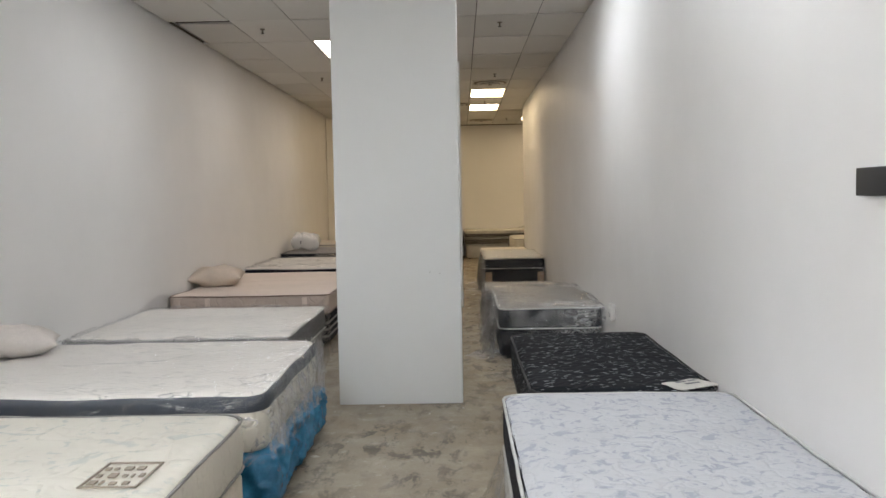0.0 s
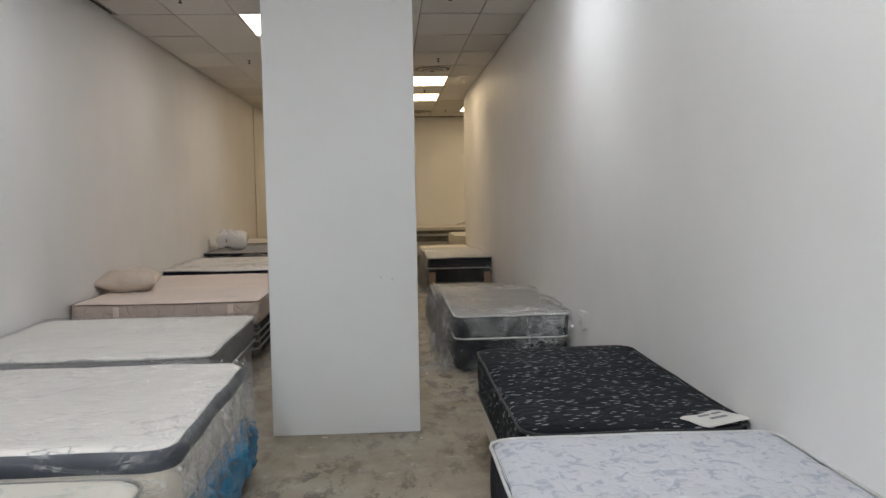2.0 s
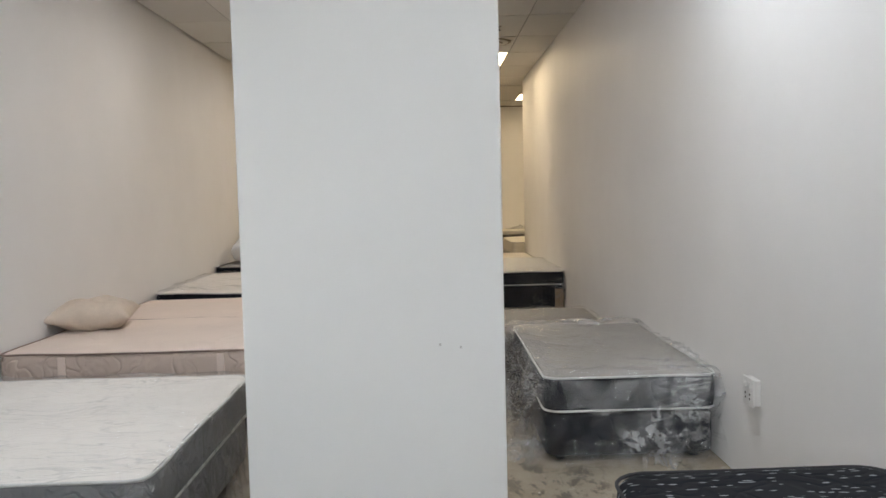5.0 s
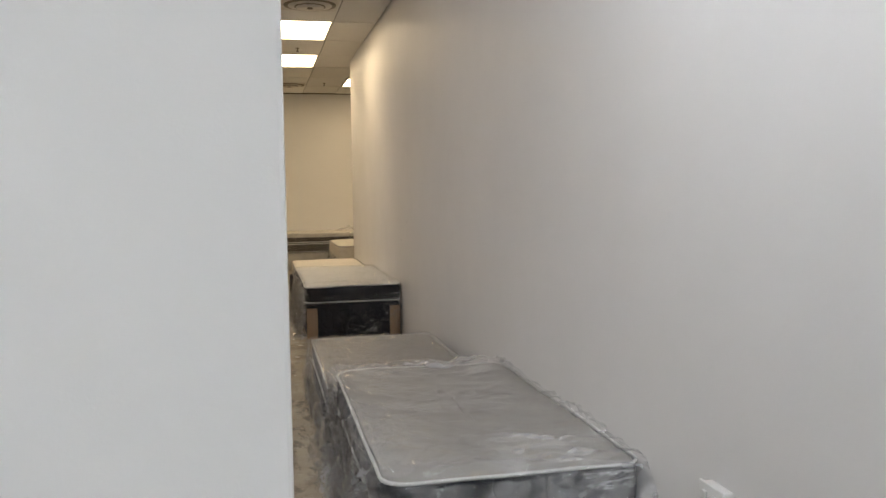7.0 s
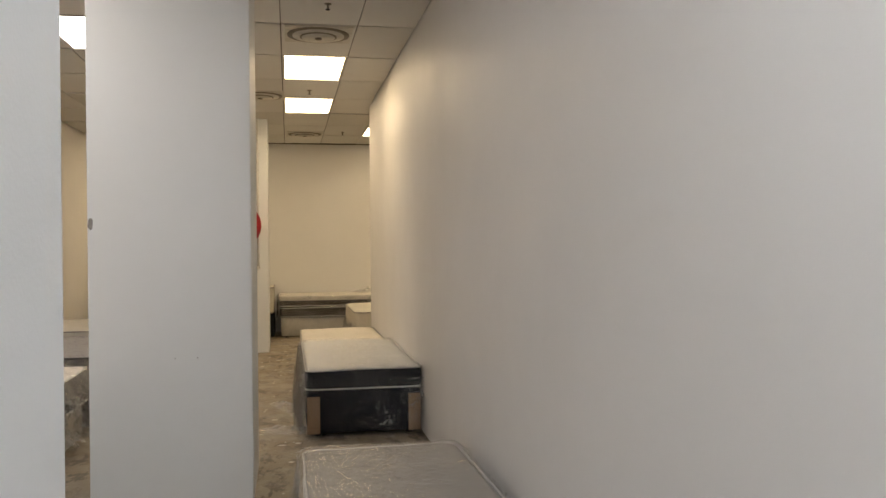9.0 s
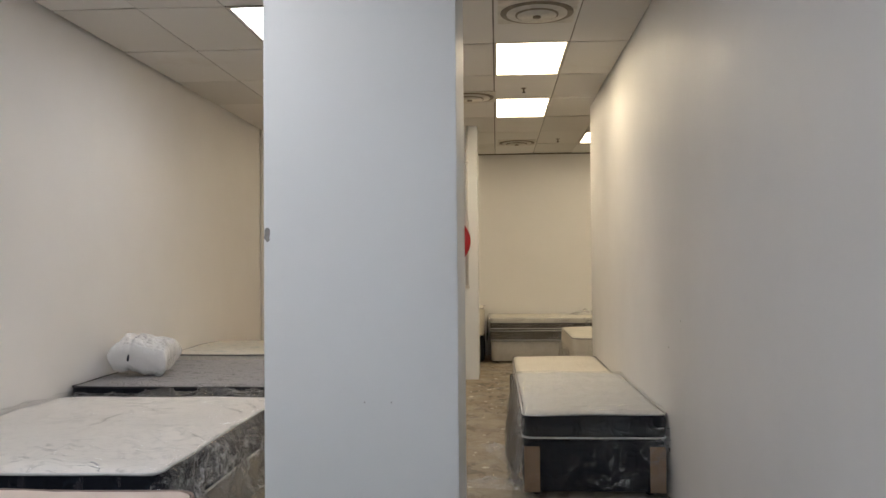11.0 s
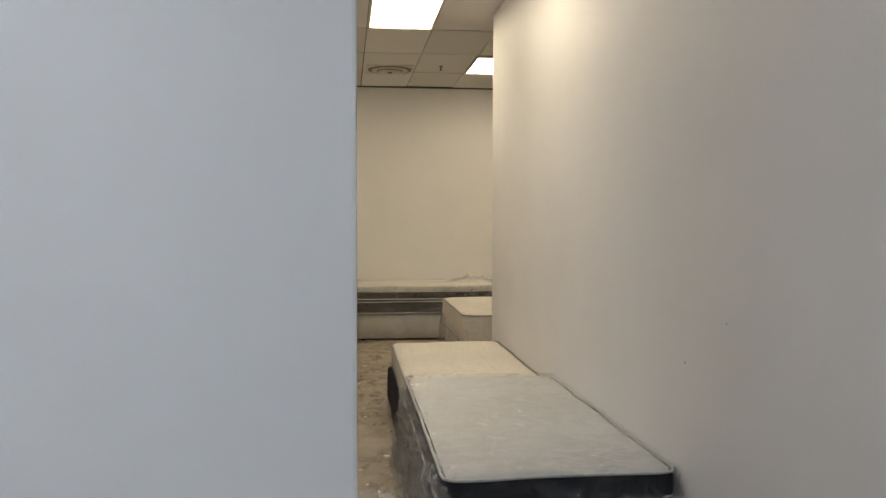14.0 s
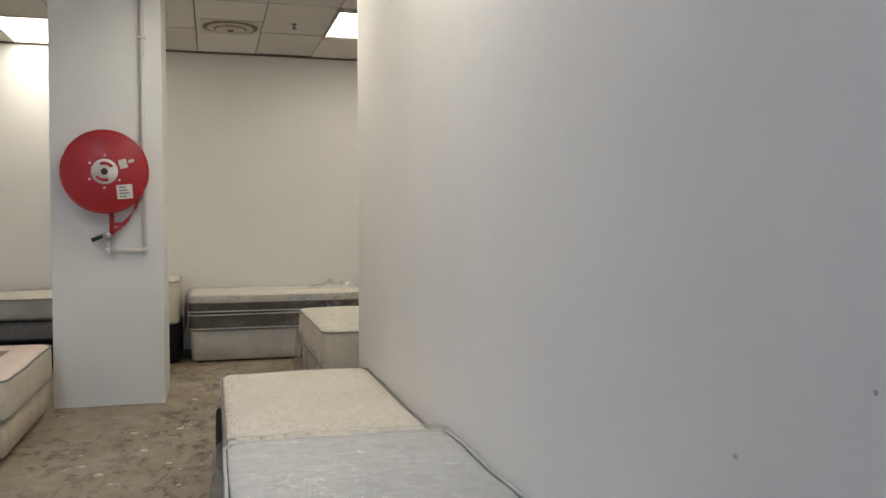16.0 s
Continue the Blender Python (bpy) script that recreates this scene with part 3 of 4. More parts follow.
def ceiling_vent(x, y):
    ob = thing("ceiling_vent", (x, y, CEIL), "square ceiling air diffuser with round louvre and dark rings", "air vent", "ceiling vents")
    part("face_plate", boxed((-0.29, -0.29, -0.010), (0.29, 0.29, 0.0), 0.004), VENT_WHITE, ob, smooth=False)
    for k, (r, z, m) in enumerate(((0.27, -0.018, DARK_FITTING), (0.225, -0.026, VENT_WHITE), (0.16, -0.034, DARK_FITTING), (0.145, -0.040, VENT_WHITE))):
        bm = disc(bmesh.new(), r, z, -0.006, 40, 0.0)
        part("louvre_ring" if k < 3 else "centre_disc", bm, m, ob)
    bm = disc(bmesh.new(), 0.03, -0.052, -0.03, 16)
    part("knob", bm, DARK_FITTING, ob)


for vx, vy in VENTS:
    ceiling_vent(vx, vy)


def sprinkler(x, y):
    ob = thing("fire_sprinkler", (x, y, CEIL), "small dark metal sprinkler head on the ceiling", "sprinkler", "ceiling sprinklers")
    part("plate", disc(bmesh.new(), 0.028, -0.006, 0.0, 18), DARK_FITTING, ob)
    part("stem", disc(bmesh.new(), 0.009, -0.045, 0.0, 12), DARK_FITTING, ob)
    part("deflector", disc(bmesh.new(), 0.019, -0.050, -0.045, 16), FOOT, ob)


for sx, sy in ((-1.98, 9.12), (0.62, 9.05), (-1.95, 12.86), (0.72, 12.84), (0.67, 16.5), (1.30, 20.2)):
    sprinkler(sx, sy)

# ---- right row of beds ----
bed_base("base wrapped in clear plastic on concrete floor", 0.36, 1.46, 2.20, 3.99, 0.30, PALE_BASE, seed=1)
wrap("torn clear plastic round a bed base", 0.36, 1.46, 2.20, 3.99, 0.0, 0.285, WRAP, 0.02, 0.06, 0.4, 1)
mattress("white mattress with lilac floral quilted top and black side", 0.362, 1.497, 2.18, 4.01, 0.303, 0.560, LILAC, BLACK, PIPING_WHITE, seed=1)
bed_base("plain cream cloth bed base against wall", 0.55, 1.47, 4.17, 5.98, 0.26, CREAM_BOARD, seed=2)
dark = mattress("charcoal mattress with pale dashed pattern", 0.520, 1.497, 4.14, 6.02, 0.263, 0.530, DASHED, DASHED, PIPING_DARK, 0.13, seed=2)
cloth = loft(0.135, 0.085, 0.02, [(0.0, 0.0), (0.004, 0.004), (0.04, 0.007), (0.07, 0.009)], 40, True, True, lambda p: p + Vector((0, 0, 0.012 * noise.noise(p * 9))))
ob = new("cloth_label", mesh_of("cloth_label", cloth, LABEL))
ob.matrix_basis = pose(1.36, 4.24, 0.543, 0, 0, 26)
tagged(ob, "loose pale cloth label on the charcoal mattress", "label")
for dx, dy, wd in ((-0.07, 0.02, 0.06), (0.01, 0.02, 0.05), (-0.05, -0.03, 0.09)):
    part("print_bar", boxed((dx, dy, 0.011), (dx + wd, dy + 0.016, 0.0135)), GREY_INK, ob, "grey printed bar", False)

bed_base("black bed base wrapped in crinkled plastic", 0.52, 1.47, 7.74, 9.58, 0.275, BLACK, 0.03, seed=3)
mattress("dark mattress with white piping under clear plastic", 0.515, 1.488, 7.73, 9.60, 0.278, 0.488, TAUPE, BLACK, PIPING_WHITE, seed=3)
dark_cover = wrap("crumpled clear plastic cover over dark bed set", 0.505, 1.482, 7.70, 9.61, 0.004, 0.490, WRAP_CROSS, 0.045, 0.08, 0.25, 3)
flap(dark_cover, (0.60, 7.675, 0.475), (1.44, 7.675, 0.475), (0.64, 7.665, 0.31), (1.42, 7.665, 0.315), 3, 0.03)
flap(dark_cover, (0.47, 9.55, 0.44), (0.47, 7.70, 0.44), (0.40, 9.5, 0.012), (0.43, 7.72, 0.012), 5, 0.05, WRAP)
flap(dark_cover, (0.62, 7.66, 0.14), (1.43, 7.66, 0.16), (0.60, 7.64, 0.012), (1.45, 7.63, 0.012), 8, 0.03, WRAP)
bed_base("low plastic-wrapped base beside the wall", 0.48, 1.38, 9.66, 11.35, 0.20, BLACK, 0.03, seed=4)
mattress("thin beige mattress under clear plastic", 0.48, 1.40, 9.66, 11.36, 0.203, 0.365, TAUPE, GREY_SIDE, PIPING_WHITE, seed=4)
wrap("loose clear plastic over thin mattress", 0.47, 1.40, 9.65, 11.37, 0.004, 0.368, WRAP, 0.024, 0.08, 0.2, 4)
bed_base("black bed base with brown cardboard corners in plastic", 0.54, 1.48, 13.25, 15.30, 0.375, BLACK, 0.03, boards=CARD, seed=5)
mattress("white-topped mattress with black side in plastic", 0.535, 1.485, 13.24, 15.32, 0.378, 0.555, HAZED_WHITE, BLACK, PIPING_WHITE, 0.06, seed=5)
hung_cover = wrap("clear plastic cover hanging over white-topped bed", 0.53, 1.485, 13.215, 15.36, 0.004, 0.558, WRAP, 0.024, 0.07, 0.35, 5)
flap(hung_cover, (0.50, 15.30, 0.53), (0.50, 13.22, 0.53), (0.44, 15.34, 0.03), (0.47, 13.20, 0.03), 6, 0.06)
flap(hung_cover, (0.50, 13.195, 0.47), (1.50, 13.195, 0.47), (0.51, 13.19, 0.39), (1.49, 13.19, 0.395), 7, 0.012, WRAP)
bed_base("black bed base beside the wall", 0.505, 1.47, 15.37, 17.25, 0.30, BLACK, 0.03, seed=6)
mattress("ivory quilted mattress with grey piping, uncovered", 0.545, 1.485, 15.38, 17.32, 0.303, 0.487, IVORY, CREAM_SIDE, PIPING_GREY, 0.07, seed=6)

# ---- left row of beds ----
bed_base("cream cloth bed base on concrete floor", -2.86, -0.87, 2.25, 3.70, 0.30, CREAM_BOARD, seed=11)
label_bed = mattress("cream floral quilted mattress with printed label", -2.88, -0.86, 2.22, 3.74, 0.303, 0.545, CREAM, CREAM_SIDE, PIPING_GREY, 0.12, seed=11)
cx, cy = (-2.88 - 0.86) / 2, (2.22 + 3.74) / 2
bm = bmesh.new()
zt = 0.262
for a, b in (((-1.19, 2.70), (-0.98, 2.708)), ((-1.19, 2.968), (-0.98, 2.976)), ((-1.19, 2.70), (-1.182, 2.976)), ((-0.988, 2.70), (-0.98, 2.976))):
    box(bm, (a[0] - cx, a[1] - cy, zt - 0.006), (b[0] - cx, b[1] - cy, zt))
part("label_border", bm, INK, label_bed, "brown printed label border", False)
rl = random.Random(2)
for row in range(3):
    x = -1.172
    while x < -1.01:
        w = rl.uniform(0.008, 0.03)
        y = 2.73 + row * 0.08
        bar = boxed((x - cx, y - cy, zt - 0.006), (min(x + w, -1.0) - cx, y + rl.uniform(0.02, 0.04) - cy, zt))
        part("label_print", bar, INK, label_bed, "illegible brown label print", False)
        x += w + rl.uniform(0.014, 0.03)

bed_base("bed base wrapped in bright blue plastic", -2.86, -0.80, 3.92, 5.46, 0.30, BLUE_WRAP, 0.05, seed=12, sheeted=0.035)
mattress("thick white mattress with slate edge band", -2.88, -0.83, 3.90, 5.50, 0.303, 0.592, WHITE, CREAM_SIDE, None, 0.12, 0.012, NAVY_BAND, 0.085, seed=12)
shiny_cover = wrap("shiny clear plastic cover on thick mattress", -2.875, -0.815, 3.88, 5.53, 0.25, 0.598, WRAP, 0.026, 0.12, 0.1, 12)
flap(shiny_cover, (-0.79, 3.90, 0.52), (-0.79, 5.48, 0.52), (-0.765, 3.88, 0.27), (-0.765, 5.50, 0.24), 9, 0.035)
bed_base("mid-grey cloth bed base in plastic", -2.86, -1.19, 6.18, 7.85, 0.30, GREY_SIDE, seed=13)
mattress("white-topped mattress with grey side in plastic", -2.88, -1.17, 6.12, 7.90, 0.303, 0.515, WHITE, GREY_SIDE, PIPING_WHITE, 0.07, seed=13)
wrap("clear plastic cover over grey-sided bed", -2.875, -1.155, 6.10, 7.93, 0.02, 0.518, WRAP_THIN, 0.024, 0.08, 0.12, 13)
striped = bed_base("black and grey striped bed base", -2.86, -1.24, 8.44, 9.84, 0.36, BLACK, seed=14)
for z in (0.13, 0.20, 0.27):
    part("stripe", tube([(x, y, z) for x, y in outline(0.812, 0.702, 0.05, 96)], 0.011, 6, True), PIPING_GREY, striped, "grey woven stripe")
pink = mattress("pale pink quilted mattress with brown piping", -2.88, -1.22, 8.40, 9.86, 0.363, 0.575, PINK, PINK_SIDE, PIPING_ROSE, 0.06, seed=14)
for hx in (-0.45, 0.56):
    part("handle_strap", boxed((hx, -0.747, 0.02), (hx + 0.05, -0.735, 0.19), 0.003), PINK, pink, "pink cloth carrying strap")
bed_base("cream cloth bed base", -2.86, -0.98, 9.92, 11.2, 0.33, CREAM_BOARD, seed=15)
mattress("cream stained mattress with gathered corner", -2.88, -0.96, 9.90, 11.24, 0.333, 0.565, PINK, CREAM_SIDE, PIPING_ROSE, 0.1, seed=15)
bed_base("taupe cloth bed base under plastic", -2.86, -1.24, 11.44, 13.5, 0.32, TAUPE, seed=16)
mattress("white-topped mattress with black side in plastic", -2.88, -1.22, 11.40, 13.60, 0.323, 0.60, WHITE, BLACK, PIPING_WHITE, 0.07, 0.012, seed=16)
bunched_cover = wrap("bunched clear plastic cover over black-sided mattress", -2.875, -1.205, 11.46, 13.68, 0.20, 0.605, WRAP_THIN, 0.05, 0.08, 0.3, 16)
flap(bunched_cover, (-1.18, 11.5, 0.60), (-1.18, 13.6, 0.60), (-1.16, 11.5, 0.36), (-1.16, 13.6, 0.34), 12, 0.04)
bed_base("plain black cloth bed base", -2.86, -1.15, 13.88, 15.4, 0.40, BLACK, seed=17)
mattress("grey patterned mattress with black sides and pale piping", -2.89, -1.13, 13.76, 15.50, 0.403, 0.655, GREY, BLACK, PIPING_DARK, 0.08, seed=17)
ring = [(x, y, 0.0) for x, y in outline(0.878, 0.835, 0.08, 120)]
tagged(part("piping", tube(ring, 0.008, 6, True), PIPING_WHITE, [o for o in bpy.data.objects if o.name.startswith("mattress")][-1]), "pale piping line").location = (0, 0, 0.15)
bed_base("cream cloth bed base", -2.86, -1.1, 15.62, 17.0, 0.42, CREAM_BOARD, seed=18)
mattress("plain cream mattress with grey piping", -2.88, -1.08, 15.58, 17.05, 0.423, 0.70, CREAM, CREAM_SIDE, PIPING_GREY, 0.1, 0.012, seed=18)
bed_base("cream cloth bed base on dark feet", -2.86, -0.72, 17.22, 18.72, 0.27, CREAM_BOARD, 0.05, seed=19)
late = mattress("cream mattress with brown label patch", -2.88, -0.70, 17.18, 18.78, 0.273, 0.53, PINK, CREAM_SIDE, PIPING_GREY, 0.12, seed=19)
part("label_patch", boxed((0.58, 0.15, 0.262), (0.86, 0.42, 0.270)), CARD, late, "brown label patch", False)

# ---- beds by the back wall ----
bed_base("black bed base by the back wall", -2.3, -0.62, 20.72, 21.7, 0.30, BLACK, 0.02, seed=20)
mattress("grey mattress under another mattress", -2.3, -0.62, 20.72, 21.75, 0.303, 0.50, GREY_SIDE, GREY_SIDE, PIPING_DARK, seed=20)
mattress("cream mattress stacked on a grey one", -2.3, -0.62, 20.71, 21.76, 0.512, 0.72, CREAM, PALE_BASE, PIPING_GREY, seed=21)
bed_base("dark brown bed base", -0.55, 0.16, 20.80, 21.75, 0.42, BLACK, 0.02, seed=22)
mattress("thick cream mattress in plastic", -0.56, 0.15, 20.70, 21.78, 0.423, 0.86, CREAM, CREAM_SIDE, PIPING_GREY, 0.12, seed=22)
bed_base("pale base in clear plastic", 0.27, 2.12, 20.80, 21.78, 0.34, PALE_BASE, 0.02, seed=23)
mattress("dark striped mattress stacked on a pale base", 0.25, 2.14, 20.77, 21.80, 0.343, 0.51, STRIPED, STRIPED, PIPING_WHITE, 0.06, seed=23)
# pale band paints the whitish film sheen along the upper edge
mattress("white-topped mattress with dark striped sides", 0.25, 2.14, 20.77, 21.80, 0.522, 0.705, CREAM, STRIPED, PIPING_WHITE, 0.06, 0.008, PALE_BASE, 0.075, seed=24)
wrap("clear plastic cover over a mattress stack", 0.235, 2.15, 20.75, 21.81, 0.30, 0.700, WRAP, 0.02, 0.08, 0.1, 23)
bed_base("pale bed base in plastic", 1.36, 2.30, 18.40, 20.25, 0.28, PALE_BASE, 0.02, seed=25)
mattress("white quilted mattress with pale sides", 1.33, 2.33, 18.32, 20.30, 0.283, 0.60, CREAM, CREAM_SIDE, PIPING_GREY, 0.10, seed=25)
wrap("loose clear plastic round a white mattress", 1.32, 2.34, 18.30, 20.31, 0.02, 0.42, WRAP_THIN, 0.02, 0.1, 0.2, 25)

# ---- pillows ----
pillow("pillow", "unbleached cotton pillow on pink mattress", (-2.65, 9.35, 0.585), (0.60, 0.46, 0.22), 8, (4, 0), LINEN, False, 3)
pillow("pillow", "grey-white pillow lying on thick mattress", (-2.68, 5.02, 0.61), (0.56, 0.44, 0.18), 24, (0, 4), GREY_LINEN, False, 5)
bundle = pillow("bundled_pillow", "white pillow bagged in clear plastic with a dark tie", (-2.55, 14.36, 0.665), (0.48, 0.44, 0.27), 6, (8, 9), BAGGED, True, 7)
tie = [(-0.101 - 0.026 * math.sin(a), 0.200 * math.sin(a), 0.113 * math.cos(a)) for a in (2 * math.pi * k / 40 for k in range(40))]
part("tie", tube(tie, 0.009, 6, True), NAVY_BAND, bundle, "dark blue tie band")

# ---- wall fittings ----
ob = thing("power_socket", (XR, 7.2, 0.515), "white plastic double wall socket", "socket")
part("back_box", boxed((-0.035, -0.062, -0.065), (0.0, 0.062, 0.065), 0.006), WHITE_PLASTIC, ob)
part("front_plate", boxed((-0.044, -0.068, -0.070), (-0.034, 0.068, 0.070), 0.004), WHITE_PLASTIC, ob)
for dy in (-0.028, 0.028):
    part("switch", boxed((-0.050, dy - 0.011, 0.022), (-0.043, dy + 0.011, 0.045), 0.002), WHITE_PLASTIC, ob)
    for dz in (-0.012, -0.034):
        part("pin_hole", boxed((-0.0455, dy - 0.006, dz - 0.005), (-0.0435, dy + 0.006, dz + 0.005)), FOOT, ob, "dark pin hole", False)
ob = thing("wall_bracket", (XR, 2.5, 1.575), "flat black bracket fixed to white wall", "bracket")
part("plate", boxed((-0.02, -0.30, -0.046), (0.0, 0.18, 0.046), 0.004), BLACK_PLASTIC, ob)
ob = thing("conduit", (XL, 18.95, 0), "thin white painted conduit up the wall", "conduit")
part("pipe", tube([(0.012, 0, 0.02), (0.012, 0, CEIL - 0.002)], 0.012, 8), PIPE_PAINT, ob)

# fire hose reel on the third column
ob = thing("fire_hose_reel", (-0.305, 18.88, 1.865), "round red fire hose reel with worn white hub label", "hose reel")
turned = Matrix.Rotation(math.pi / 2, 4, "X")


def facing(bm, y=0.0):
    bmesh.ops.transform(bm, matrix=turned, verts=bm.verts)
    bmesh.ops.translate(bm, verts=bm.verts, vec=(0, y, 0))
    return bm


part("back_disc", facing(disc(bmesh.new(), 0.30, 0.04, 0.055, 56)), RED, ob)
part("drum", facing(disc(bmesh.new(), 0.22, 0.01, 0.15, 40)), RED_RUBBER, ob)
for k in range(4):
    part("hose_coil", tube([((0.24 + 0.008 * k) * math.cos(a), -0.07 - 0.022 * k, (0.24 + 0.008 * k) * math.sin(a)) for a in (2 * math.pi * j / 48 for j in range(48))], 0.012, 6, True), RED_RUBBER, ob)
part("front_disc", facing(disc(bmesh.new(), 0.318, 0.15, 0.168, 64, 0.008)), RED, ob)
part("disc_rim", tube([(0.316 * math.cos(a), -0.160, 0.316 * math.sin(a)) for a in (2 * math.pi * j / 64 for j in range(64))], 0.010, 8, True), RED, ob)
part("hub_label", facing(disc(bmesh.new(), 0.098, 0.168, 0.171, 40)), WHITE_PLASTIC, ob, "worn white round hub label")
for a0 in (0.6, 3.7):
    pts = [(0.066 * math.cos(a0 + 0.16 * k), -0.1725, 0.066 * math.sin(a0 + 0.16 * k)) for k in range(10)]
    part("hub_print", tube(pts, 0.013, 6), RED, ob, "illegible red hub print")
part("hub_cap", facing(disc(bmesh.new(), 0.026, 0.171, 0.188, 24, 0.005)), BLACK_PLASTIC, ob, "black hub cap")
for k in range(6):
    a = math.pi / 3 * k + 0.5
    bm = facing(disc(bmesh.new(), 0.009, 0.168, 0.174, 12))
    bmesh.ops.translate(bm, verts=bm.verts, vec=(0.125 * math.cos(a), 0, 0.125 * math.sin(a)))
    part("bolt", bm, WHITE_PLASTIC, ob)
bm = boxed((-0.058, -0.1715, -0.055), (0.058, -0.168, 0.055))
sticker = part("paper_sticker", bm, LABEL, ob, "small white paper sticker", False)
sticker.location, sticker.rotation_euler = (0.145, 0, -0.155), (0, -0.08, 0)
for k in range(4):
    part("sticker_print", boxed((-0.04, -0.1735, 0.03 - 0.024 * k), (0.01 + 0.012 * (k % 3), -0.1713, 0.042 - 0.024 * k)), GREY_INK, sticker, "", False)
bm = boxed((-0.03, -0.1715, -0.035), (0.03, -0.168, 0.035))
tag = part("scraped_label", bm, LABEL, ob, "scraped white label", False)
tag.location, tag.rotation_euler = (0.135, 0, 0.062), (0, -0.25, 0)
bm = boxed((-0.022, -0.1715, -0.012), (0.022, -0.168, 0.012))
tag = part("scraped_label", bm, LABEL, ob, "scraped white label", False)
tag.location, tag.rotation_euler = (0.195, 0, 0.085), (0, -0.3, 0)
part("hose_tail", tube([(0.235, -0.09, -0.20), (0.215, -0.10, -0.28), (0.16, -0.10, -0.37), (0.09, -0.10, -0.44), (0.02, -0.10, -0.485)], 0.014, 8), RED_RUBBER, ob, "red rubber hose end")
part("bracket", box(box(bmesh.new(), (0.02, -0.09, -0.49), (0.055, -0.055, -0.24), 0.003), (0.03, -0.085, -0.42), (0.14, -0.06, -0.395), 0.003), RED, ob)
part("nozzle", tube([(0.0, -0.10, -0.49), (-0.05, -0.105, -0.51), (-0.11, -0.11, -0.535)], 0.017, 10), BLACK_PLASTIC, ob, "black hose nozzle")
part("valve", facing(disc(bmesh.new(), 0.032, 0.05, 0.12, 18, 0.004)), BRASS, ob, "dull metal stop valve").location = (0.005, 0, -0.5)
ob = thing("water_pipe", (-0.03, 18.845, 1.25), "white painted water pipe down the column", "pipe")
part("riser", tube([(0.0, 0, 0.02), (0.0, 0, CEIL - 1.25)], 0.017, 12), PIPE_PAINT, ob)
part("branch", tube([(0.0, 0, 0.0), (-0.27, 0, -0.005)], 0.017, 12), PIPE_PAINT, ob)
part("inlet", tube([(-0.275, 0, 0.0), (-0.275, 0, 0.095)], 0.017, 12), PIPE_PAINT, ob)
for x, z in ((0.0, 0.0), (-0.27, 0.0)):
    bm = bmesh.new()
    bmesh.ops.create_icosphere(bm, subdivisions=2, radius=0.028, matrix=Matrix.Translation((x, 0, z)))
    part("elbow", bm, PIPE_PAINT, ob)
for z in (0.55, 1.68):
    part("clip", boxed((-0.03, -0.02, z), (0.03, 0.034, z + 0.025), 0.003), PIPE_PAINT, ob)

# ---- small marks and litter ----
chip = plain("bare_plaster_chip", (0.30, 0.28, 0.26), 0.9, 0.3, 40, 0.4)
bm = loft(0.012, 0.032, 0.01, [(0, 0), (0.003, 0.002)], 20, True, True, lambda p: p + Vector((0.008 * noise.noise(p * 60), 0.012 * noise.noise(p * 50), 0)))
ob = new("plaster_chip", mesh_of("plaster_chip", bm, chip, False))
ob.matrix_basis = pose(-0.750, 11.598, 1.71, 90, 0, 0)
tagged(ob, "bare grey chip in column paint", "chip", kind="structure")
rnd = random.Random(9)
verts, faces = [], []
for k in range(130):
    x, y = rnd.uniform(-0.8, 0.45), rnd.uniform(4.5, 20.5)
    if rnd.random() < 0.45:
        x, y = rnd.uniform(-0.7, 0.5), rnd.uniform(13.0, 18.6)
    r, a = rnd.choice((0.006, 0.009, 0.014, 0.025)) * rnd.uniform(0.6, 1.2), rnd.uniform(0, 6.28)
    n0 = len(verts)
    ring = [(x + r * rnd.uniform(0.5, 1.1) * math.cos(a + t) * 1.5, y + r * rnd.uniform(0.5, 1.1) * math.sin(a + t)) for t in (0, 1.2, 2.5, 3.8, 5.1)]
    verts += [(px, py, 0.001) for px, py in ring] + [(px * 0.7 + x * 0.3, py * 0.7 + y * 0.3, 0.006) for px, py in ring]
    faces.append([n0 + 5 + i for i in range(5)])
    faces += [(n0 + i, n0 + (i + 1) % 5, n0 + 5 + (i + 1) % 5, n0 + 5 + i) for i in range(5)]
me = bpy.data.meshes.new("plaster_crumbs")
me.from_pydata(verts, [], faces)
me.materials.append(DEBRIS)
tagged(new("plaster_crumbs", me), "scattered white plaster crumbs on concrete", "debris", kind="stuff")

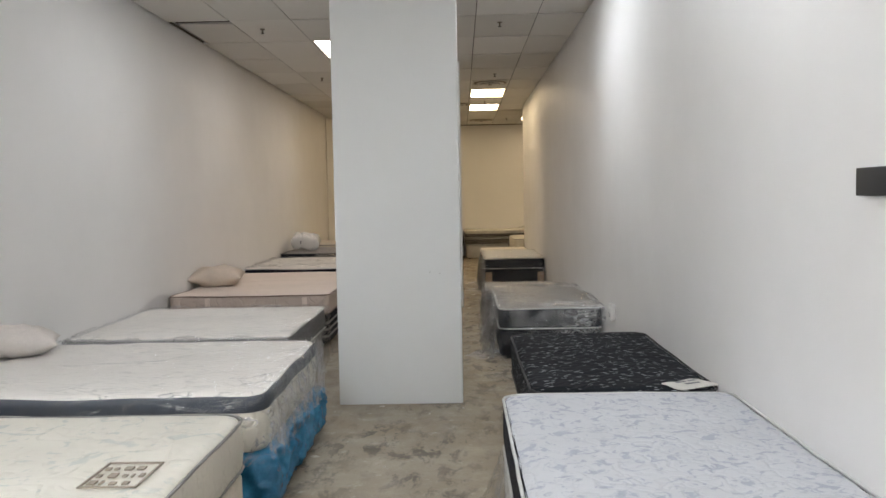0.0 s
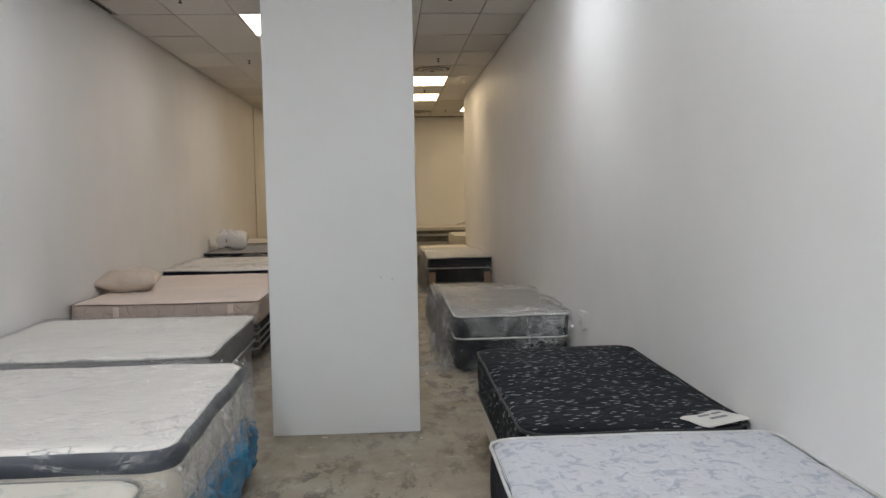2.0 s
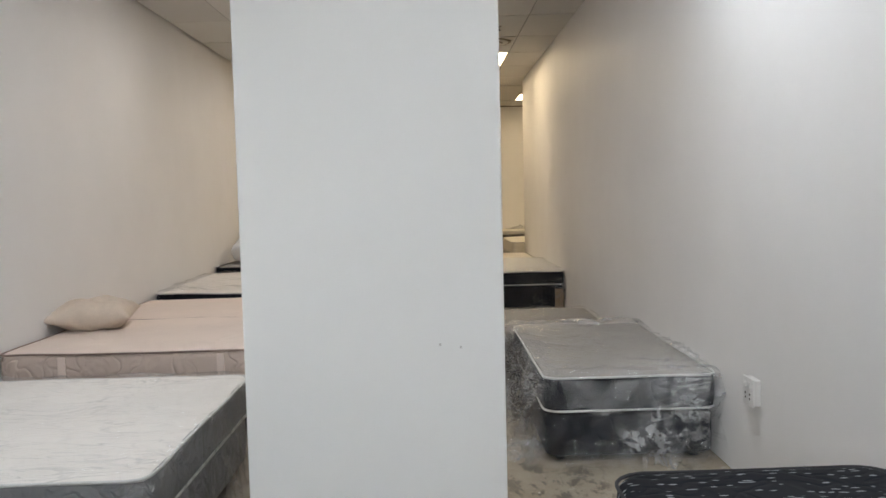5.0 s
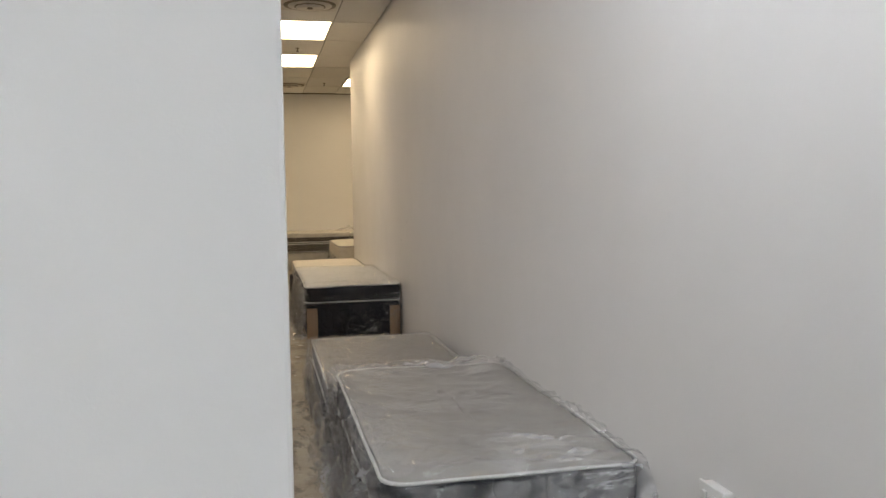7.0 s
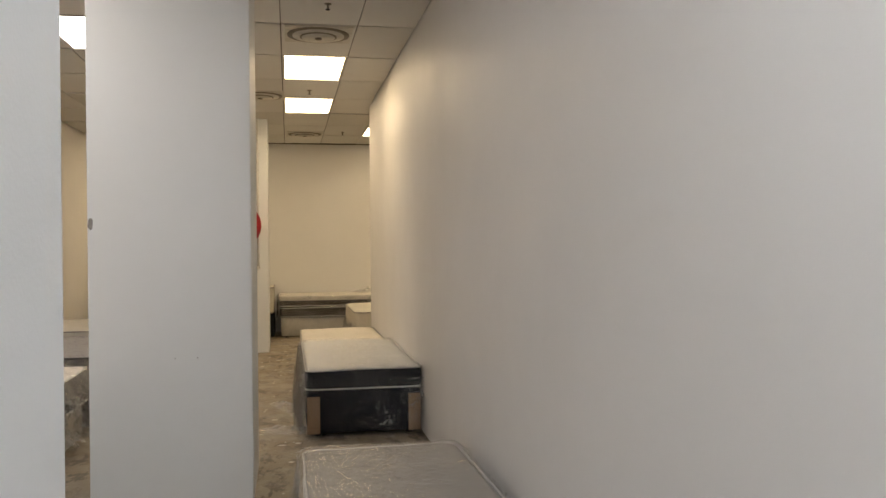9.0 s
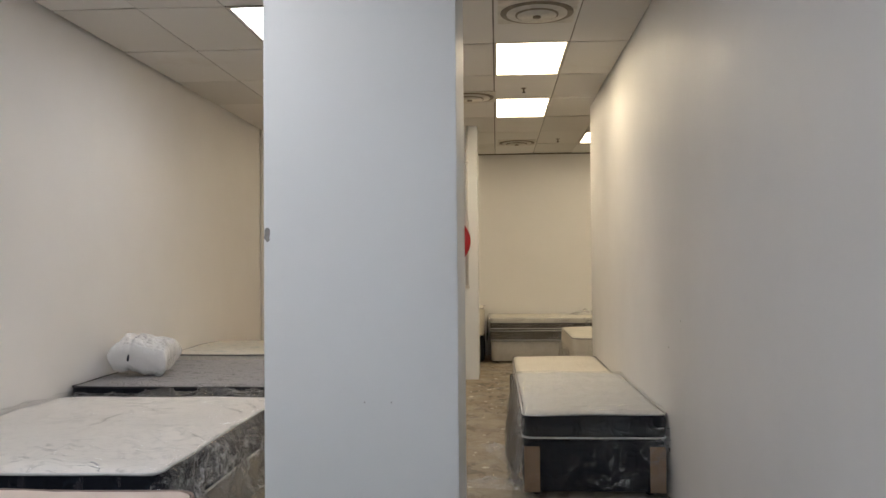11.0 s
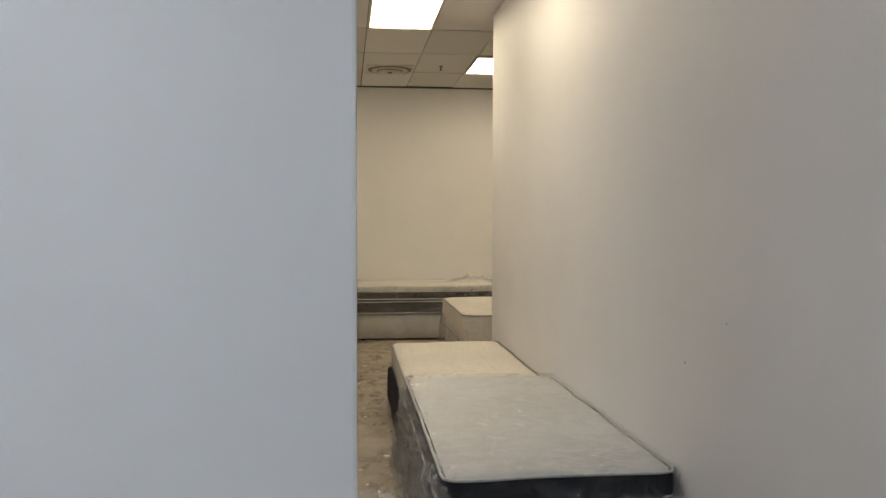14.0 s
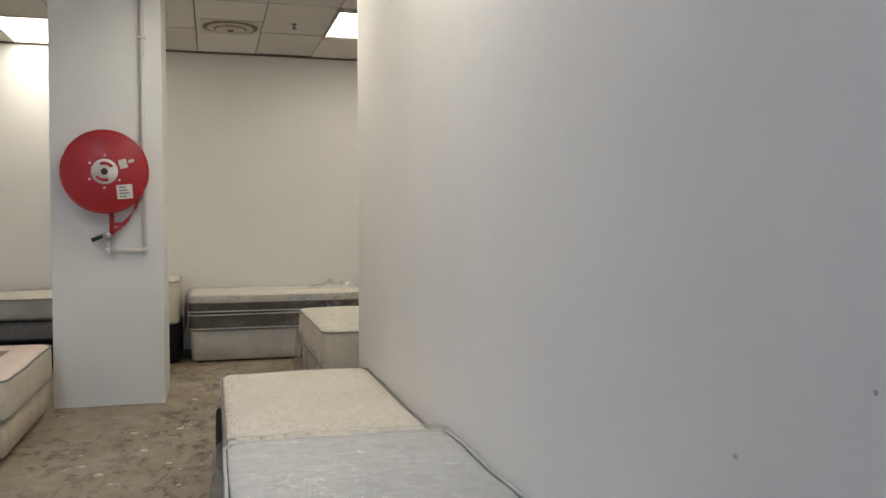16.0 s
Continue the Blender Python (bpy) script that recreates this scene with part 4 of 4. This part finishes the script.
scuff = plain("grey_scuff", (0.58, 0.57, 0.56), 0.8, 0.2, 30, 0)
for y, z, w in ((13.21, 1.0, 0.009), (12.85, 1.20, 0.004)):
    bm = loft(w * 0.5, w * 0.9, w * 0.2, [(0, 0), (0.001, 0.001)], 14, True, True, lambda p: p + Vector((w * 0.3 * noise.noise(p * 90), w * 0.3 * noise.noise(p * 70), 0)))
    ob = new("wall_scuff", mesh_of("wall_scuff", bm, scuff, False))
    ob.matrix_basis = pose(XR - 0.0005, y, z, 0, -90, 20)
    tagged(ob, "small grey scuff mark on white wall", "scuff", kind="structure")

for x, y, z in ((-0.275, 11.6, 0.90), (-0.145, 11.6, 0.90), (-0.073, 6.07, 0.996), (0.0, 6.07, 0.985)):
    bm = loft(0.0022, 0.005, 0.0015, [(0, 0), (0.001, 0.001)], 12, True, True)
    ob = new("screw_hole", mesh_of("screw_hole", bm, scuff, False))
    ob.matrix_basis = pose(x, y - 0.0005, z, 90, 15, 0)
    tagged(ob, "small bare screw hole in column paint", "screw hole", kind="structure")


def plastic_scrap(x, y, z, w, d, h, seed):
    """A loose heap of crumpled polythene."""
    bm, n = bmesh.new(), 26
    rows = []
    for i in range(n + 1):
        row = []
        for j in range(n + 1):
            u, v = 2 * i / n - 1, 2 * j / n - 1
            k = max(0.0, 1 - u * u) * max(0.0, 1 - v * v)
            p = Vector((u * 3 + seed, v * 3, seed))
            row.append(bm.verts.new((u * w / 2 + 0.02 * noise.noise(p * 2), v * d / 2 + 0.02 * noise.noise(p * 2.3), 0.004 + h * k ** 0.6 * (0.35 + abs(noise.noise(p)) * 1.3) + 0.01 * abs(noise.noise(p * 4)))))
        rows.append(row)
    for a, b in zip(rows, rows[1:]):
        for j in range(n):
            bm.faces.new((a[j], a[j + 1], b[j + 1], b[j]))
    ob = new("plastic_scrap", mesh_of("plastic_scrap", bm, WRAP_MILKY))
    ob.matrix_basis = pose(x, y, z, 0, 0, seed * 40)
    ob.visible_shadow = False
    tagged(ob, "crumpled scrap of clear plastic film", "plastic scrap", "plastic scraps")


plastic_scrap(1.86, 21.35, 0.716, 0.5, 0.45, 0.10, 1)
plastic_scrap(0.42, 13.5, 0.0, 0.22, 0.6, 0.05, 2)
plastic_scrap(0.40, 7.95, 0.0, 0.25, 0.4, 0.06, 3)
plastic_scrap(0.40, 14.5, 0.0, 0.2, 0.7, 0.06, 5)
